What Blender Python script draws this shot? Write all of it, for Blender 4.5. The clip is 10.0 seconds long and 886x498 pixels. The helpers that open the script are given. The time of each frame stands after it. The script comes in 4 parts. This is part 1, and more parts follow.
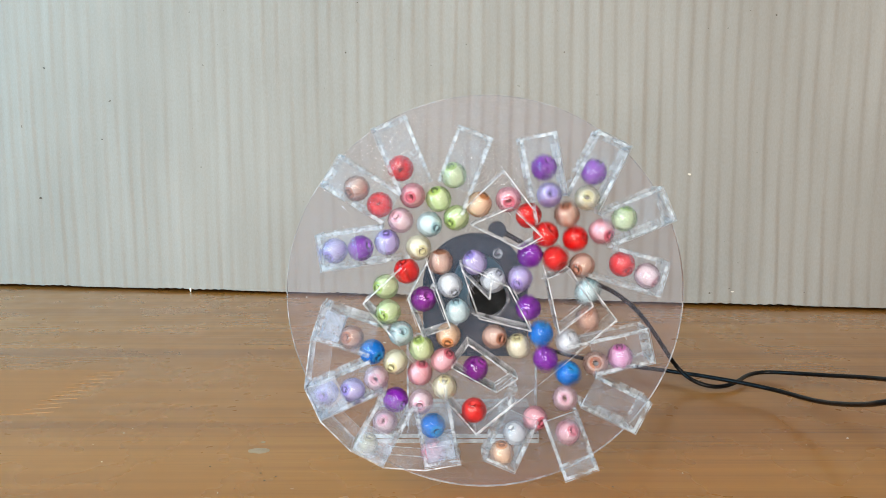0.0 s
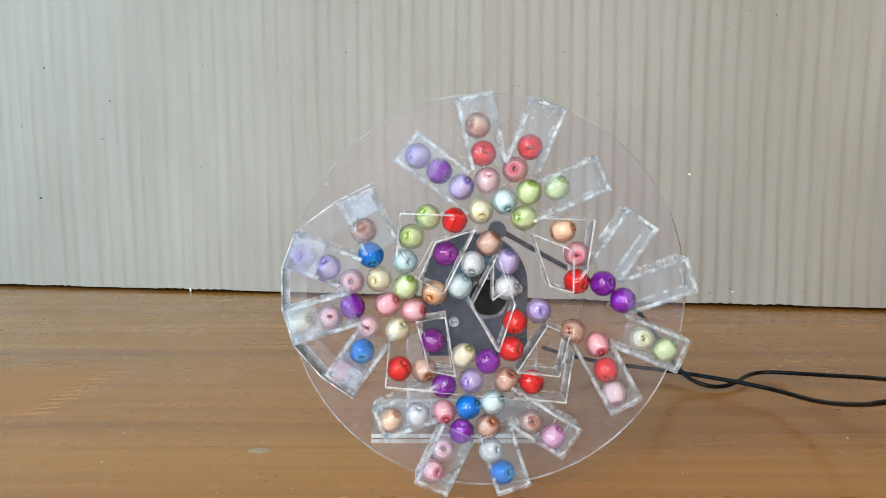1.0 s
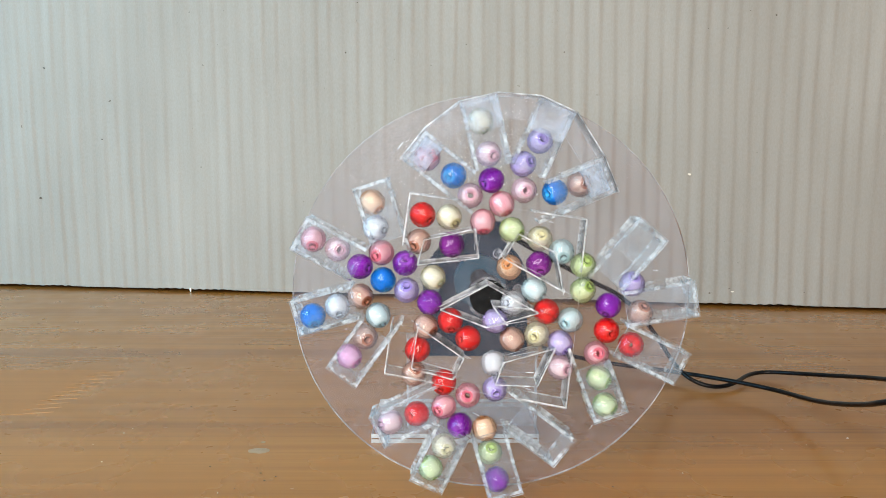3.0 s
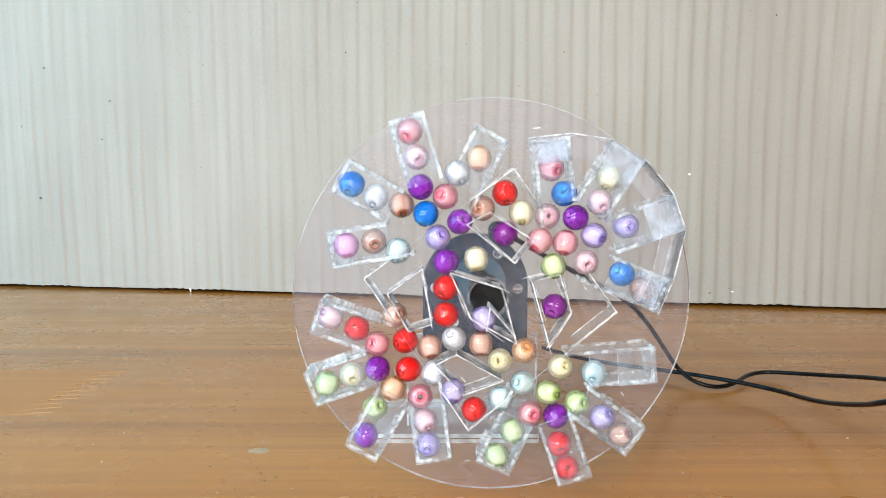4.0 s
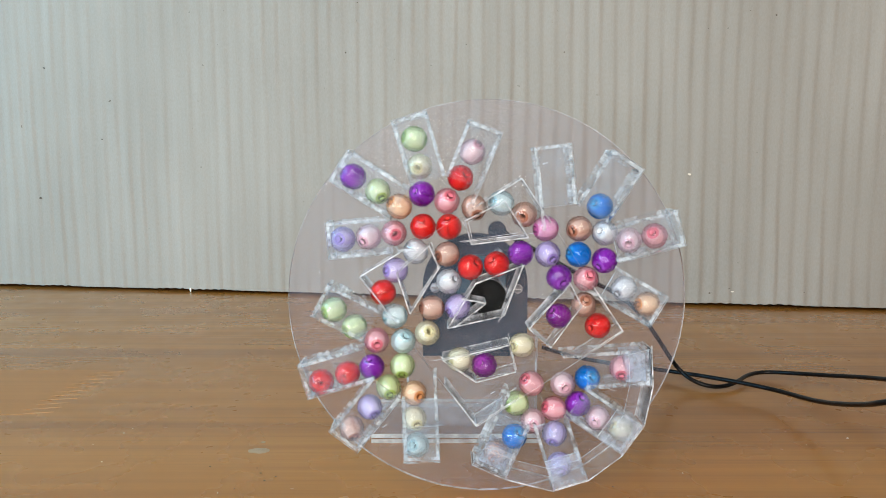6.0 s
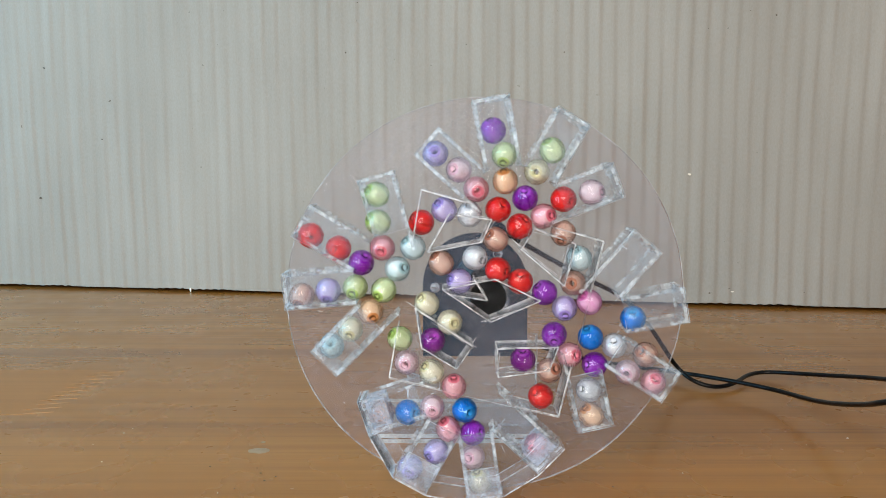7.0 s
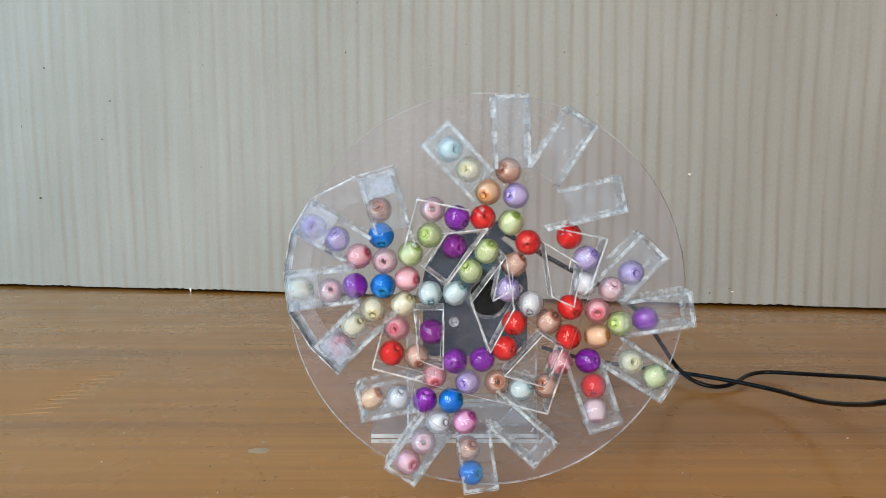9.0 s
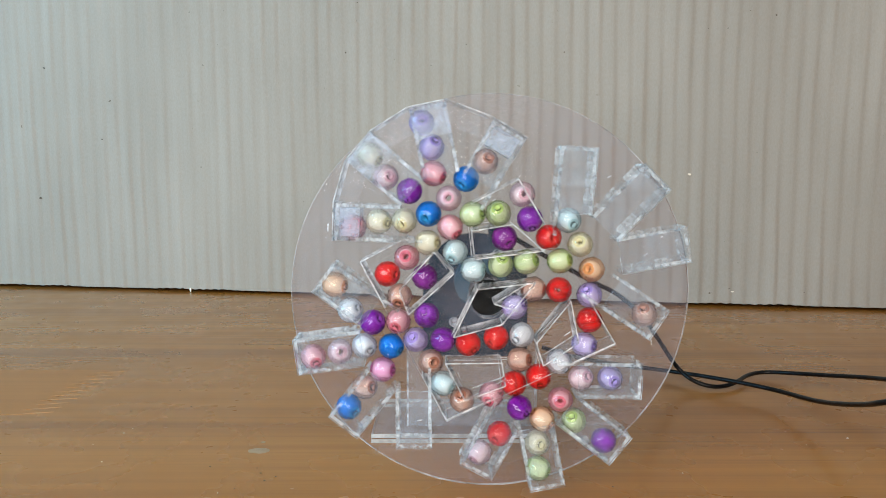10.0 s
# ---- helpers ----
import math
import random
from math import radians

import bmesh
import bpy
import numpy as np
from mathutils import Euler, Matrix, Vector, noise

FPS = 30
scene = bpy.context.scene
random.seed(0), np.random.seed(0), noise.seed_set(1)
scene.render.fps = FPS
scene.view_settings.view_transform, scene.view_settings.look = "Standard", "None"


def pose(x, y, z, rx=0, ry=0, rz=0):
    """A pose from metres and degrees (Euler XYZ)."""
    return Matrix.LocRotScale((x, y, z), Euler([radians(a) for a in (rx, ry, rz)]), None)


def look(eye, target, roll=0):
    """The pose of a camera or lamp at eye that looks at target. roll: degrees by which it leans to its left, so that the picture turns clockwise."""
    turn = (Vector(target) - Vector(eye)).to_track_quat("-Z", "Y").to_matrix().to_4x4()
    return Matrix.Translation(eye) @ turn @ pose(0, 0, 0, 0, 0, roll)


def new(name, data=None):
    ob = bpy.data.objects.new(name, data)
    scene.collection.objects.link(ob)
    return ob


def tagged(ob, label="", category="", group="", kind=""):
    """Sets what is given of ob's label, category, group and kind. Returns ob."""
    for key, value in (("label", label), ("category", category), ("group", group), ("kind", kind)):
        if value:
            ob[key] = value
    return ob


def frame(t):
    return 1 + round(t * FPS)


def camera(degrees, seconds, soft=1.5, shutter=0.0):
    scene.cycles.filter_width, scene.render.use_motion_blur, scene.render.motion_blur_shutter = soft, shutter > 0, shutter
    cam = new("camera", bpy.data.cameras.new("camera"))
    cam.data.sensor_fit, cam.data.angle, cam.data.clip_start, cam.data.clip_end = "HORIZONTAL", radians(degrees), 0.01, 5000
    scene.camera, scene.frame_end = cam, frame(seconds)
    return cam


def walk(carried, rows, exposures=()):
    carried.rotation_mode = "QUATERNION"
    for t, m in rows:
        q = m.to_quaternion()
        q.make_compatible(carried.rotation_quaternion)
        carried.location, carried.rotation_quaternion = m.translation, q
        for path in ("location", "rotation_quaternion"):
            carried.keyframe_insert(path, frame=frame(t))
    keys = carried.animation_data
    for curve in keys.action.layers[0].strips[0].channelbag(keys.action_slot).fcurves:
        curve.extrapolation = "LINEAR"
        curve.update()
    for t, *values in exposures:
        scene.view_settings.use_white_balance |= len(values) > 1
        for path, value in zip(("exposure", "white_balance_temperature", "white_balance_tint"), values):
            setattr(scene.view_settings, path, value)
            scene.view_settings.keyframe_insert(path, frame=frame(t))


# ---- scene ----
MM = 0.001
CAM_H = 104.5          # height of the lens over the tabletop, mm
AXLE = (13.4, 218.0, 63.3)   # middle of the bead layer on the wheel's axis, mm

# ---- camera ----
cam = camera(62.2, 10.0, soft=0.6, shutter=0.2)
STAND_POSE = pose(0, 0, CAM_H * MM, 83.5, 0, 0)
walk(cam, [(0.0, STAND_POSE), (10.0, STAND_POSE)],
     exposures=[(0.0, -0.29), (0.4, -0.40), (2.7, -0.40), (3.8, 0.0), (5.0, 0.0), (5.5, -0.27), (5.8, -0.40), (6.8, -0.58), (10.0, -0.58)])

# ---- light ----
scene.cycles.transparent_max_bounces = 40
sky_world = bpy.data.worlds.new("sky")
scene.world = sky_world
sky_world.use_nodes = True
wn = sky_world.node_tree
sky = wn.nodes.new("ShaderNodeTexSky")
sky.sky_type, sky.sun_disc = 'NISHITA', False
sky.sun_elevation, sky.sun_rotation = radians(40), radians(-60)
wn.nodes["Background"].inputs["Strength"].default_value = 0.12
wn.links.new(sky.outputs[0], wn.nodes["Background"].inputs["Color"])


def daylight_panel(name, eye, target, width, height, watts, colour):
    data = bpy.data.lights.new(name, 'AREA')
    data.shape, data.size, data.size_y = 'RECTANGLE', width, height
    data.energy, data.color = watts, colour
    ob = new(name, data)
    ob.matrix_world = look(eye, target)
    return ob


daylight_panel("window_daylight", (-0.82, 0.0, 0.40), (-0.15, 0.6, 0.10), 0.8, 0.7, 14.0, (0.24, 0.68, 1.0))
# added unseen fill behind the camera, close enough to favour wheel over card
daylight_panel("front_fill_light", (-0.28, -0.66, 0.44), (0.08, 0.25, 0.08), 1.1, 0.8, 24.5, (0.99, 0.935, 0.85))


# ---- materials ----
def material(name):
    m = bpy.data.materials.new(name)
    m.use_nodes = True
    return m, m.node_tree.nodes, m.node_tree.links, m.node_tree.nodes["Principled BSDF"]


def mix_rgb(nodes, links, fac, a, b, mode='MIX'):
    n = nodes.new("ShaderNodeMix")
    n.data_type, n.blend_type = 'RGBA', mode
    for sock, v in ((n.inputs[0], fac), (n.inputs[6], a), (n.inputs[7], b)):
        if isinstance(v, bpy.types.NodeSocket):
            links.new(v, sock)
        else:
            sock.default_value = v if not isinstance(v, tuple) or len(v) == 4 else (*v, 1)
    return n.outputs[2]


def ramp(nodes, links, src, stops):
    n = nodes.new("ShaderNodeValToRGB")
    links.new(src, n.inputs[0])
    el = n.color_ramp.elements
    while len(el) < len(stops):
        el.new(0.5)
    for e, (p, c) in zip(el, stops):
        e.position, e.color = p, (*c, 1) if len(c) == 3 else c
    return n.outputs[0]


def noise_tex(nodes, links, vec, scale, detail=4.0, rough=0.55):
    n = nodes.new("ShaderNodeTexNoise")
    n.inputs["Scale"].default_value, n.inputs["Detail"].default_value = scale, detail
    n.inputs["Roughness"].default_value = rough
    links.new(vec, n.inputs["Vector"])
    return n.outputs["Fac"]


def mapped(nodes, links, scale, kind="Object"):
    tc, mp = nodes.new("ShaderNodeTexCoord"), nodes.new("ShaderNodeMapping")
    mp.inputs["Scale"].default_value = scale
    links.new(tc.outputs[kind], mp.inputs["Vector"])
    return mp.outputs[0]


def bump(nodes, links, height, strength, distance, target):
    b = nodes.new("ShaderNodeBump")
    b.inputs["Strength"].default_value, b.inputs["Distance"].default_value = strength, distance
    links.new(height, b.inputs["Height"])
    links.new(b.outputs[0], target)


def varnished_wood():
    """Honey pine: soft broad bands, fine pores, and darker streaks only in patches."""
    m, n, l, p = material("varnished_pine")
    band = noise_tex(n, l, mapped(n, l, (0.9, 42, 10)), 1.0, 4, 0.55)
    grain = noise_tex(n, l, mapped(n, l, (3.2, 210, 40)), 1.0, 5, 0.6)
    fine = noise_tex(n, l, mapped(n, l, (16, 900, 90)), 1.0, 4, 0.6)
    patch = noise_tex(n, l, mapped(n, l, (3.2, 9, 4)), 1.0, 2, 0.5)
    c = ramp(n, l, band, [(0.30, (0.288, 0.104, 0.015)), (0.5, (0.376, 0.147, 0.023)), (0.72, (0.456, 0.193, 0.035))])
    c = mix_rgb(n, l, 0.7, c, ramp(n, l, grain, [(0.25, (0.66, 0.58, 0.50)), (0.55, (1, 1, 1)), (0.8, (1, 1, 1))]), 'MULTIPLY')
    c = mix_rgb(n, l, 0.16, c, ramp(n, l, fine, [(0.30, (0.55, 0.45, 0.36)), (0.5, (1, 1, 1))]), 'MULTIPLY')
    streak = noise_tex(n, l, mapped(n, l, (4.5, 380, 60)), 1.0, 3, 0.5)
    dark = ramp(n, l, streak, [(0.30, (0.42, 0.34, 0.27)), (0.42, (1, 1, 1))])
    where = ramp(n, l, patch, [(0.47, (0.12,) * 3), (0.60, (0.9,) * 3)])
    c = mix_rgb(n, l, where, c, mix_rgb(n, l, 1.0, c, dark, 'MULTIPLY'))
    l.new(c, p.inputs["Base Color"])
    smear = noise_tex(n, l, mapped(n, l, (30, 30, 30)), 1.0, 3)
    l.new(ramp(n, l, smear, [(0.35, (0.24,) * 3), (0.7, (0.36,) * 3)]), p.inputs["Roughness"])
    p.inputs["Coat Weight"].default_value, p.inputs["Coat Roughness"].default_value = 0.28, 0.18
    bump(n, l, fine, 0.06, 0.0002, p.inputs["Normal"])
    return m


def dark_wood():
    m, n, l, p = material("red_stained_pine")
    grain = noise_tex(n, l, mapped(n, l, (4, 200, 40)), 1.0, 5, 0.6)
    l.new(ramp(n, l, grain, [(0.3, (0.34, 0.128, 0.023)), (0.7, (0.40, 0.158, 0.032))]), p.inputs["Base Color"])
    p.inputs["Roughness"].default_value = 0.3
    return m


def kraft_card():
    m, n, l, p = material("kraft_cardboard")
    fibre = noise_tex(n, l, mapped(n, l, (900, 300, 420)), 1.0, 4, 0.7)
    cloud = noise_tex(n, l, mapped(n, l, (9, 9, 5)), 1.0, 3, 0.5)
    streak = noise_tex(n, l, mapped(n, l, (110, 10, 4)), 1.0, 3, 0.6)
    speck = noise_tex(n, l, mapped(n, l, (210, 210, 260)), 1.0, 2, 0.4)
    c = ramp(n, l, cloud, [(0.3, (0.325, 0.286, 0.246)), (0.7, (0.378, 0.335, 0.291))])
    c = mix_rgb(n, l, 0.35, c, ramp(n, l, fibre, [(0.3, (0.72, 0.68, 0.62)), (0.65, (1, 1, 1))]), 'MULTIPLY')
    c = mix_rgb(n, l, 0.5, c, ramp(n, l, streak, [(0.35, (0.86, 0.83, 0.8)), (0.65, (1, 1, 1))]), 'MULTIPLY')
    c = mix_rgb(n, l, 1.0, c, ramp(n, l, speck, [(0.20, (0.35, 0.28, 0.22)), (0.245, (1, 1, 1))]), 'MULTIPLY')
    l.new(c, p.inputs["Base Color"])
    p.inputs["Roughness"].default_value = 0.8
    p.inputs["Specular IOR Level"].default_value = 0.25
    bump(n, l, fibre, 0.35, 0.0002, p.inputs["Normal"])
    return m


def acrylic(name, haze, rough=0.06, tint=(0.97, 0.975, 0.98), scratch=0.0, white=(0.90, 0.92, 0.96), grain=420, ior=1.06):
    """Clear sheet: see-through with a Fresnel gloss and a thin milky haze of scuffs and painted sheen."""
    m, n, l, p = material(name)
    n.remove(p)
    clear, gloss, milk = n.new("ShaderNodeBsdfTransparent"), n.new("ShaderNodeBsdfGlossy"), n.new("ShaderNodeBsdfDiffuse")
    clear.inputs[0].default_value = (*tint, 1)
    gloss.inputs["Roughness"].default_value = rough
    milk.inputs[0].default_value = (*white, 1)
    through_light, cloud = n.new("ShaderNodeBsdfTranslucent"), n.new("ShaderNodeMixShader")
    through_light.inputs[0].default_value = (*white, 1)
    cloud.inputs[0].default_value = 0.35
    l.new(milk.outputs[0], cloud.inputs[1])
    l.new(through_light.outputs[0], cloud.inputs[2])
    soft = n.new("ShaderNodeMixShader")
    spots = noise_tex(n, l, mapped(n, l, (grain,) * 3), 1.0, 5, 0.7)
    lo, hi = haze * (1 - scratch), min(1.0, haze * (1 + 2.2 * scratch))
    l.new(ramp(n, l, spots, [(0.42, (lo,) * 3), (0.68, (hi,) * 3)]), soft.inputs[0])
    l.new(clear.outputs[0], soft.inputs[1])
    l.new(cloud.outputs[0], soft.inputs[2])
    fres, top = n.new("ShaderNodeFresnel"), n.new("ShaderNodeMixShader")
    fres.inputs[0].default_value = ior
    l.new(fres.outputs[0], top.inputs[0])
    l.new(soft.outputs[0], top.inputs[1])
    l.new(gloss.outputs[0], top.inputs[2])
    l.new(top.outputs[0], n["Material Output"].inputs[0])
    return m


def bead_shell(name, tint):
    """Clear tinted plastic that scatters some light, with a gloss that grows to the rim."""
    m, n, l, p = material(name)
    n.remove(p)
    clear, gloss, body = n.new("ShaderNodeBsdfTransparent"), n.new("ShaderNodeBsdfGlossy"), n.new("ShaderNodeBsdfDiffuse")
    inner, milk = n.new("ShaderNodeBsdfTranslucent"), n.new("ShaderNodeMixShader")
    clear.inputs[0].default_value = (*[c ** 0.14 for c in tint], 1)
    body.inputs[0].default_value = inner.inputs[0].default_value = (*[c ** 1.5 for c in tint], 1)
    gloss.inputs["Roughness"].default_value = 0.02
    milk.inputs[0].default_value = 0.6
    l.new(body.outputs[0], milk.inputs[1])
    l.new(inner.outputs[0], milk.inputs[2])
    soft, top, fres = n.new("ShaderNodeMixShader"), n.new("ShaderNodeMixShader"), n.new("ShaderNodeFresnel")
    soft.inputs[0].default_value = 0.15
    fres.inputs[0].default_value = 1.52
    least = n.new("ShaderNodeMath")
    least.operation = 'MINIMUM'
    least.inputs[1].default_value = 0.1
    l.new(fres.outputs[0], least.inputs[0])
    bend, lens = n.new("ShaderNodeBsdfRefraction"), n.new("ShaderNodeMixShader")
    bend.inputs[0].default_value = (*[c ** 0.14 for c in tint], 1)
    bend.inputs["Roughness"].default_value, bend.inputs["IOR"].default_value = 0.0, 1.42
    lens.inputs[0].default_value = 0.55
    l.new(clear.outputs[0], lens.inputs[1])
    l.new(bend.outputs[0], lens.inputs[2])
    l.new(lens.outputs[0], soft.inputs[1])
    l.new(milk.outputs[0], soft.inputs[2])
    l.new(least.outputs[0], top.inputs[0])
    l.new(soft.outputs[0], top.inputs[1])
    l.new(gloss.outputs[0], top.inputs[2])
    l.new(top.outputs[0], n["Material Output"].inputs[0])
    return m


def bead_core(name, colour, tint):
    """Cast plastic: part of the light goes through it."""
    m, n, l, p = material(name)
    n.remove(p)
    t = noise_tex(n, l, mapped(n, l, (520, 520, 110)), 1.0, 2, 0.5)
    solid = min(colour) < 0.2
    # in solid beads the deep and pale streaks imitate shaded and lit facets
    deep = tuple(0.6 * a for a in colour) if solid else tuple(0.72 * a + 0.28 * b for a, b in zip(colour, tint))
    c = ramp(n, l, t, [(0.34, deep), (0.48, colour), (0.72, tuple(min(1.0, x * 1.3 + (0.04 if solid else 0.01)) for x in colour))])
    face, glow, gloss = n.new("ShaderNodeBsdfDiffuse"), n.new("ShaderNodeBsdfTranslucent"), n.new("ShaderNodeBsdfGlossy")
    gloss.inputs["Roughness"].default_value = 0.2
    mix, top, fres = n.new("ShaderNodeMixShader"), n.new("ShaderNodeMixShader"), n.new("ShaderNodeFresnel")
    mix.inputs[0].default_value = 0.2
    fres.inputs[0].default_value = 1.12
    l.new(c, face.inputs[0])
    l.new(c, glow.inputs[0])
    l.new(face.outputs[0], mix.inputs[1])
    l.new(glow.outputs[0], mix.inputs[2])
    l.new(fres.outputs[0], top.inputs[0])
    l.new(mix.outputs[0], top.inputs[1])
    l.new(gloss.outputs[0], top.inputs[2])
    l.new(top.outputs[0], n["Material Output"].inputs[0])
    return m


def plain(name, colour, rough=0.5, metal=0.0, vary=0.12, scale=300):
    m, n, l, p = material(name)
    t = noise_tex(n, l, mapped(n, l, (scale,) * 3), 1.0, 4, 0.6)
    lo, hi = tuple(c * (1 - vary) for c in colour), tuple(min(1, c * (1 + vary)) for c in colour)
    l.new(ramp(n, l, t, [(0.3, lo), (0.7, hi)]), p.inputs["Base Color"])
    p.inputs["Roughness"].default_value, p.inputs["Metallic"].default_value = rough, metal
    return m


WOOD, WOOD_RED, CARD = varnished_wood(), dark_wood(), kraft_card()
SHEET = acrylic("clear_acrylic_sheet", 0.046, 0.05, tint=(0.94, 0.915, 0.915), scratch=0.3, white=(0.80, 0.81, 1.0), ior=1.09)
COVER = acrylic("clear_cover_film", 0.006, 0.05, tint=(0.995, 0.995, 0.995), scratch=0.5, ior=1.09)
# blue in the wall and lid haze adds cool window sheen to the scuffs
WALL = acrylic("clear_acrylic_strip", 0.08, 0.12, scratch=0.4, white=(0.78, 0.90, 1.0), grain=260, ior=1.03)
LID = acrylic("scuffed_lid_with_sheen", 0.05, 0.25, tint=(0.985, 0.985, 0.985), scratch=0.5, white=(0.64, 0.81, 1.0), grain=150, ior=1.06)
# white patches of the cut edges: frosted saw marks plus painted glints
EDGE = acrylic("sawn_edge_with_glints", 0.28, 0.3, scratch=0.95, white=(0.90, 0.96, 1.0), grain=210, ior=1.03)
FINE = acrylic("thin_edge_with_glints", 0.78, 0.3, scratch=0.7, white=(0.97, 0.98, 1.0), grain=260, ior=1.03)
STRIP = acrylic("polished_foot_edge", 0.5, 0.3, scratch=0.3, white=(0.90, 1.0, 1.0), grain=120)
BRIGHT = acrylic("painted_edge_glint", 0.85, 0.2, scratch=0.6, white=(0.98, 0.99, 1.0), grain=240, ior=1.03)
FROST = acrylic("frosted_acrylic", 0.32, 0.3, scratch=0.4, white=(0.72, 0.84, 1.0), grain=330, ior=1.03)
RIM = acrylic("polished_rim", 0.42, 0.15, tint=(0.8, 0.74, 0.7), scratch=0.5, grain=90)
STANDCLEAR = acrylic("stand_acrylic", 0.12, 0.06, scratch=0.3, white=(0.84, 0.92, 1.0), ior=1.06)
RIMLINE = acrylic("thin_rim_line", 0.16, 0.2, scratch=0.9, grain=70)
GLUE = acrylic("clear_glue", 0.10, 0.2, scratch=0.8, grain=300, ior=1.06)
MILKY = acrylic("milky_film", 0.045, 0.3, scratch=0.5, white=(0.84, 0.94, 1.0), grain=160, ior=1.05)
BENT = acrylic("bent_clear_film", 0.045, 0.1, tint=(0.985, 0.98, 0.985), scratch=0.5, white=(0.82, 0.90, 1.0), grain=120, ior=1.06)
HAZY = acrylic("hazy_end_film", 0.13, 0.3, scratch=0.6, white=(0.78, 0.86, 1.0), grain=210, ior=1.04)
# pale haze in the foot's top takes the place of a light reflection
FOOTTOP = acrylic("foot_top_sheen", 0.09, 0.35, scratch=0.3, ior=1.02)
GREY = plain("smoked_grey_acrylic", (0.006, 0.026, 0.046), 0.24, 0, 0.25, 120)
GREY.node_tree.nodes["Principled BSDF"].inputs["Specular IOR Level"].default_value = 0.3
TEAL = plain("teal_motor_paint", (0.014, 0.095, 0.14), 0.35)
BLACK = plain("matte_black", (0.002, 0.002, 0.002), 0.8)
BLACK.node_tree.nodes["Principled BSDF"].inputs["Specular IOR Level"].default_value = 0.05
CABLE_MAT = plain("black_cable_jacket", (0.003, 0.003, 0.0035), 0.25)
CABLE_MAT.node_tree.nodes["Principled BSDF"].inputs["Specular IOR Level"].default_value = 0.2
PAINT = plain("wall_paint", (0.74, 0.73, 0.71), 0.8, 0, 0.05, 6)
BOARD = plain("floor_board", (0.3, 0.22, 0.15), 0.5, 0, 0.2, 8)
FRAME = plain("white_window_frame", (0.75, 0.75, 0.73), 0.4)
WATERMARK = plain("dried_drip", (0.36, 0.25, 0.15), 0.35)
WOOD_PALE = plain("pale_joint_wood", (0.40, 0.205, 0.085), 0.3, 0, 0.2, 200)
SPECK = plain("dark_speck", (0.10, 0.075, 0.055), 0.7)
SCUFF = plain("pale_scuff", (0.78, 0.70, 0.58), 0.6)
STEEL = plain("screw_steel", (0.62, 0.64, 0.66), 0.25, 1.0)

#        shell tint, core colour
PALETTE = {
    "red": ((0.96, 0.08, 0.07), (1.0, 0.030, 0.028)),
    "purple": ((0.54, 0.15, 0.78), (0.34, 0.026, 0.50)),
    "plum": ((0.56, 0.09, 0.62), (0.27, 0.010, 0.32)),
    "lilac": ((0.58, 0.46, 0.92), (0.86, 0.82, 0.99)),
    "blue": ((0.06, 0.50, 0.95), (0.004, 0.24, 0.74)),
    "pink": ((0.97, 0.30, 0.40), (0.99, 0.93, 0.95)),
    "blush": ((0.98, 0.66, 0.76), (0.99, 0.96, 0.98)),
    "white": ((0.84, 0.88, 0.95), (0.97, 0.98, 1.0)),
    "ice": ((0.66, 0.88, 0.94), (0.93, 0.98, 0.99)),
    "yellow": ((0.96, 0.90, 0.60), (0.99, 0.99, 0.96)),
    "green": ((0.66, 0.82, 0.30), (0.95, 0.99, 0.90)),
    "orange": ((0.97, 0.50, 0.20), (1.0, 0.96, 0.91)),
    "brown": ((0.66, 0.31, 0.20), (0.96, 0.85, 0.80)),
    "magenta": ((0.93, 0.26, 0.68), (0.99, 0.92, 0.98)),
}
LABELS = {
    "red": "bright red faceted round acrylic bead", "purple": "deep purple faceted round acrylic bead", "plum": "dark plum faceted round acrylic bead",
    "lilac": "pale lilac faceted acrylic bead with pearly core", "blue": "bright blue faceted round acrylic bead",
    "pink": "rose pink acrylic bead with pearly core", "blush": "clear pink-tinted acrylic bead with white core",
    "white": "milky white faceted round acrylic bead", "ice": "clear icy acrylic bead with pale core",
    "yellow": "clear pale yellow acrylic bead with cream core", "green": "lime green acrylic bead with pale core",
    "orange": "clear orange acrylic bead with cream core", "brown": "copper brown acrylic bead with pearly core",
    "magenta": "magenta pink acrylic bead with pearly core",
}
BEAD_MATS = {k: (bead_shell(k + "_shell", s), bead_core(k + "_core", c, s), bead_core(k + "_bore", tuple(0.78 * a + 0.1 * b for a, b in zip(s, c)), s)) for k, (s, c) in PALETTE.items()}


# ---- mesh helpers (numbers in mm) ----
def part(name, bm, mats, parent=None, label=""):
    me = bpy.data.meshes.new(name)
    for v in bm.verts:
        v.co *= MM
    bm.normal_update()
    bm.to_mesh(me)
    bm.free()
    for m in mats if isinstance(mats, (list, tuple)) else [mats]:
        me.materials.append(m)
    ob = new(name, me)
    ob.parent = parent
    if label:
        tagged(ob, label)
    return ob


def empty(name, x, y, z, rz=0):
    ob = new(name)
    ob.empty_display_size = 0.01
    ob.matrix_world = pose(x * MM, y * MM, z * MM, 0, 0, rz)
    return ob


def block(bm, x0, x1, y0, y1, z0, z1, bevel=0.0):
    vs = [bm.verts.new((x, y, z)) for x in (x0, x1) for y in (y0, y1) for z in (z0, z1)]
    faces = [bm.faces.new([vs[i] for i in q]) for q in ((0, 1, 3, 2), (4, 6, 7, 5), (0, 4, 5, 1), (2, 3, 7, 6), (0, 2, 6, 4), (1, 5, 7, 3))]
    if bevel:
        edges = list({e for f in faces for e in f.edges})
        bmesh.ops.bevel(bm, geom=edges, offset=bevel, segments=2, affect='EDGES')
    return bm


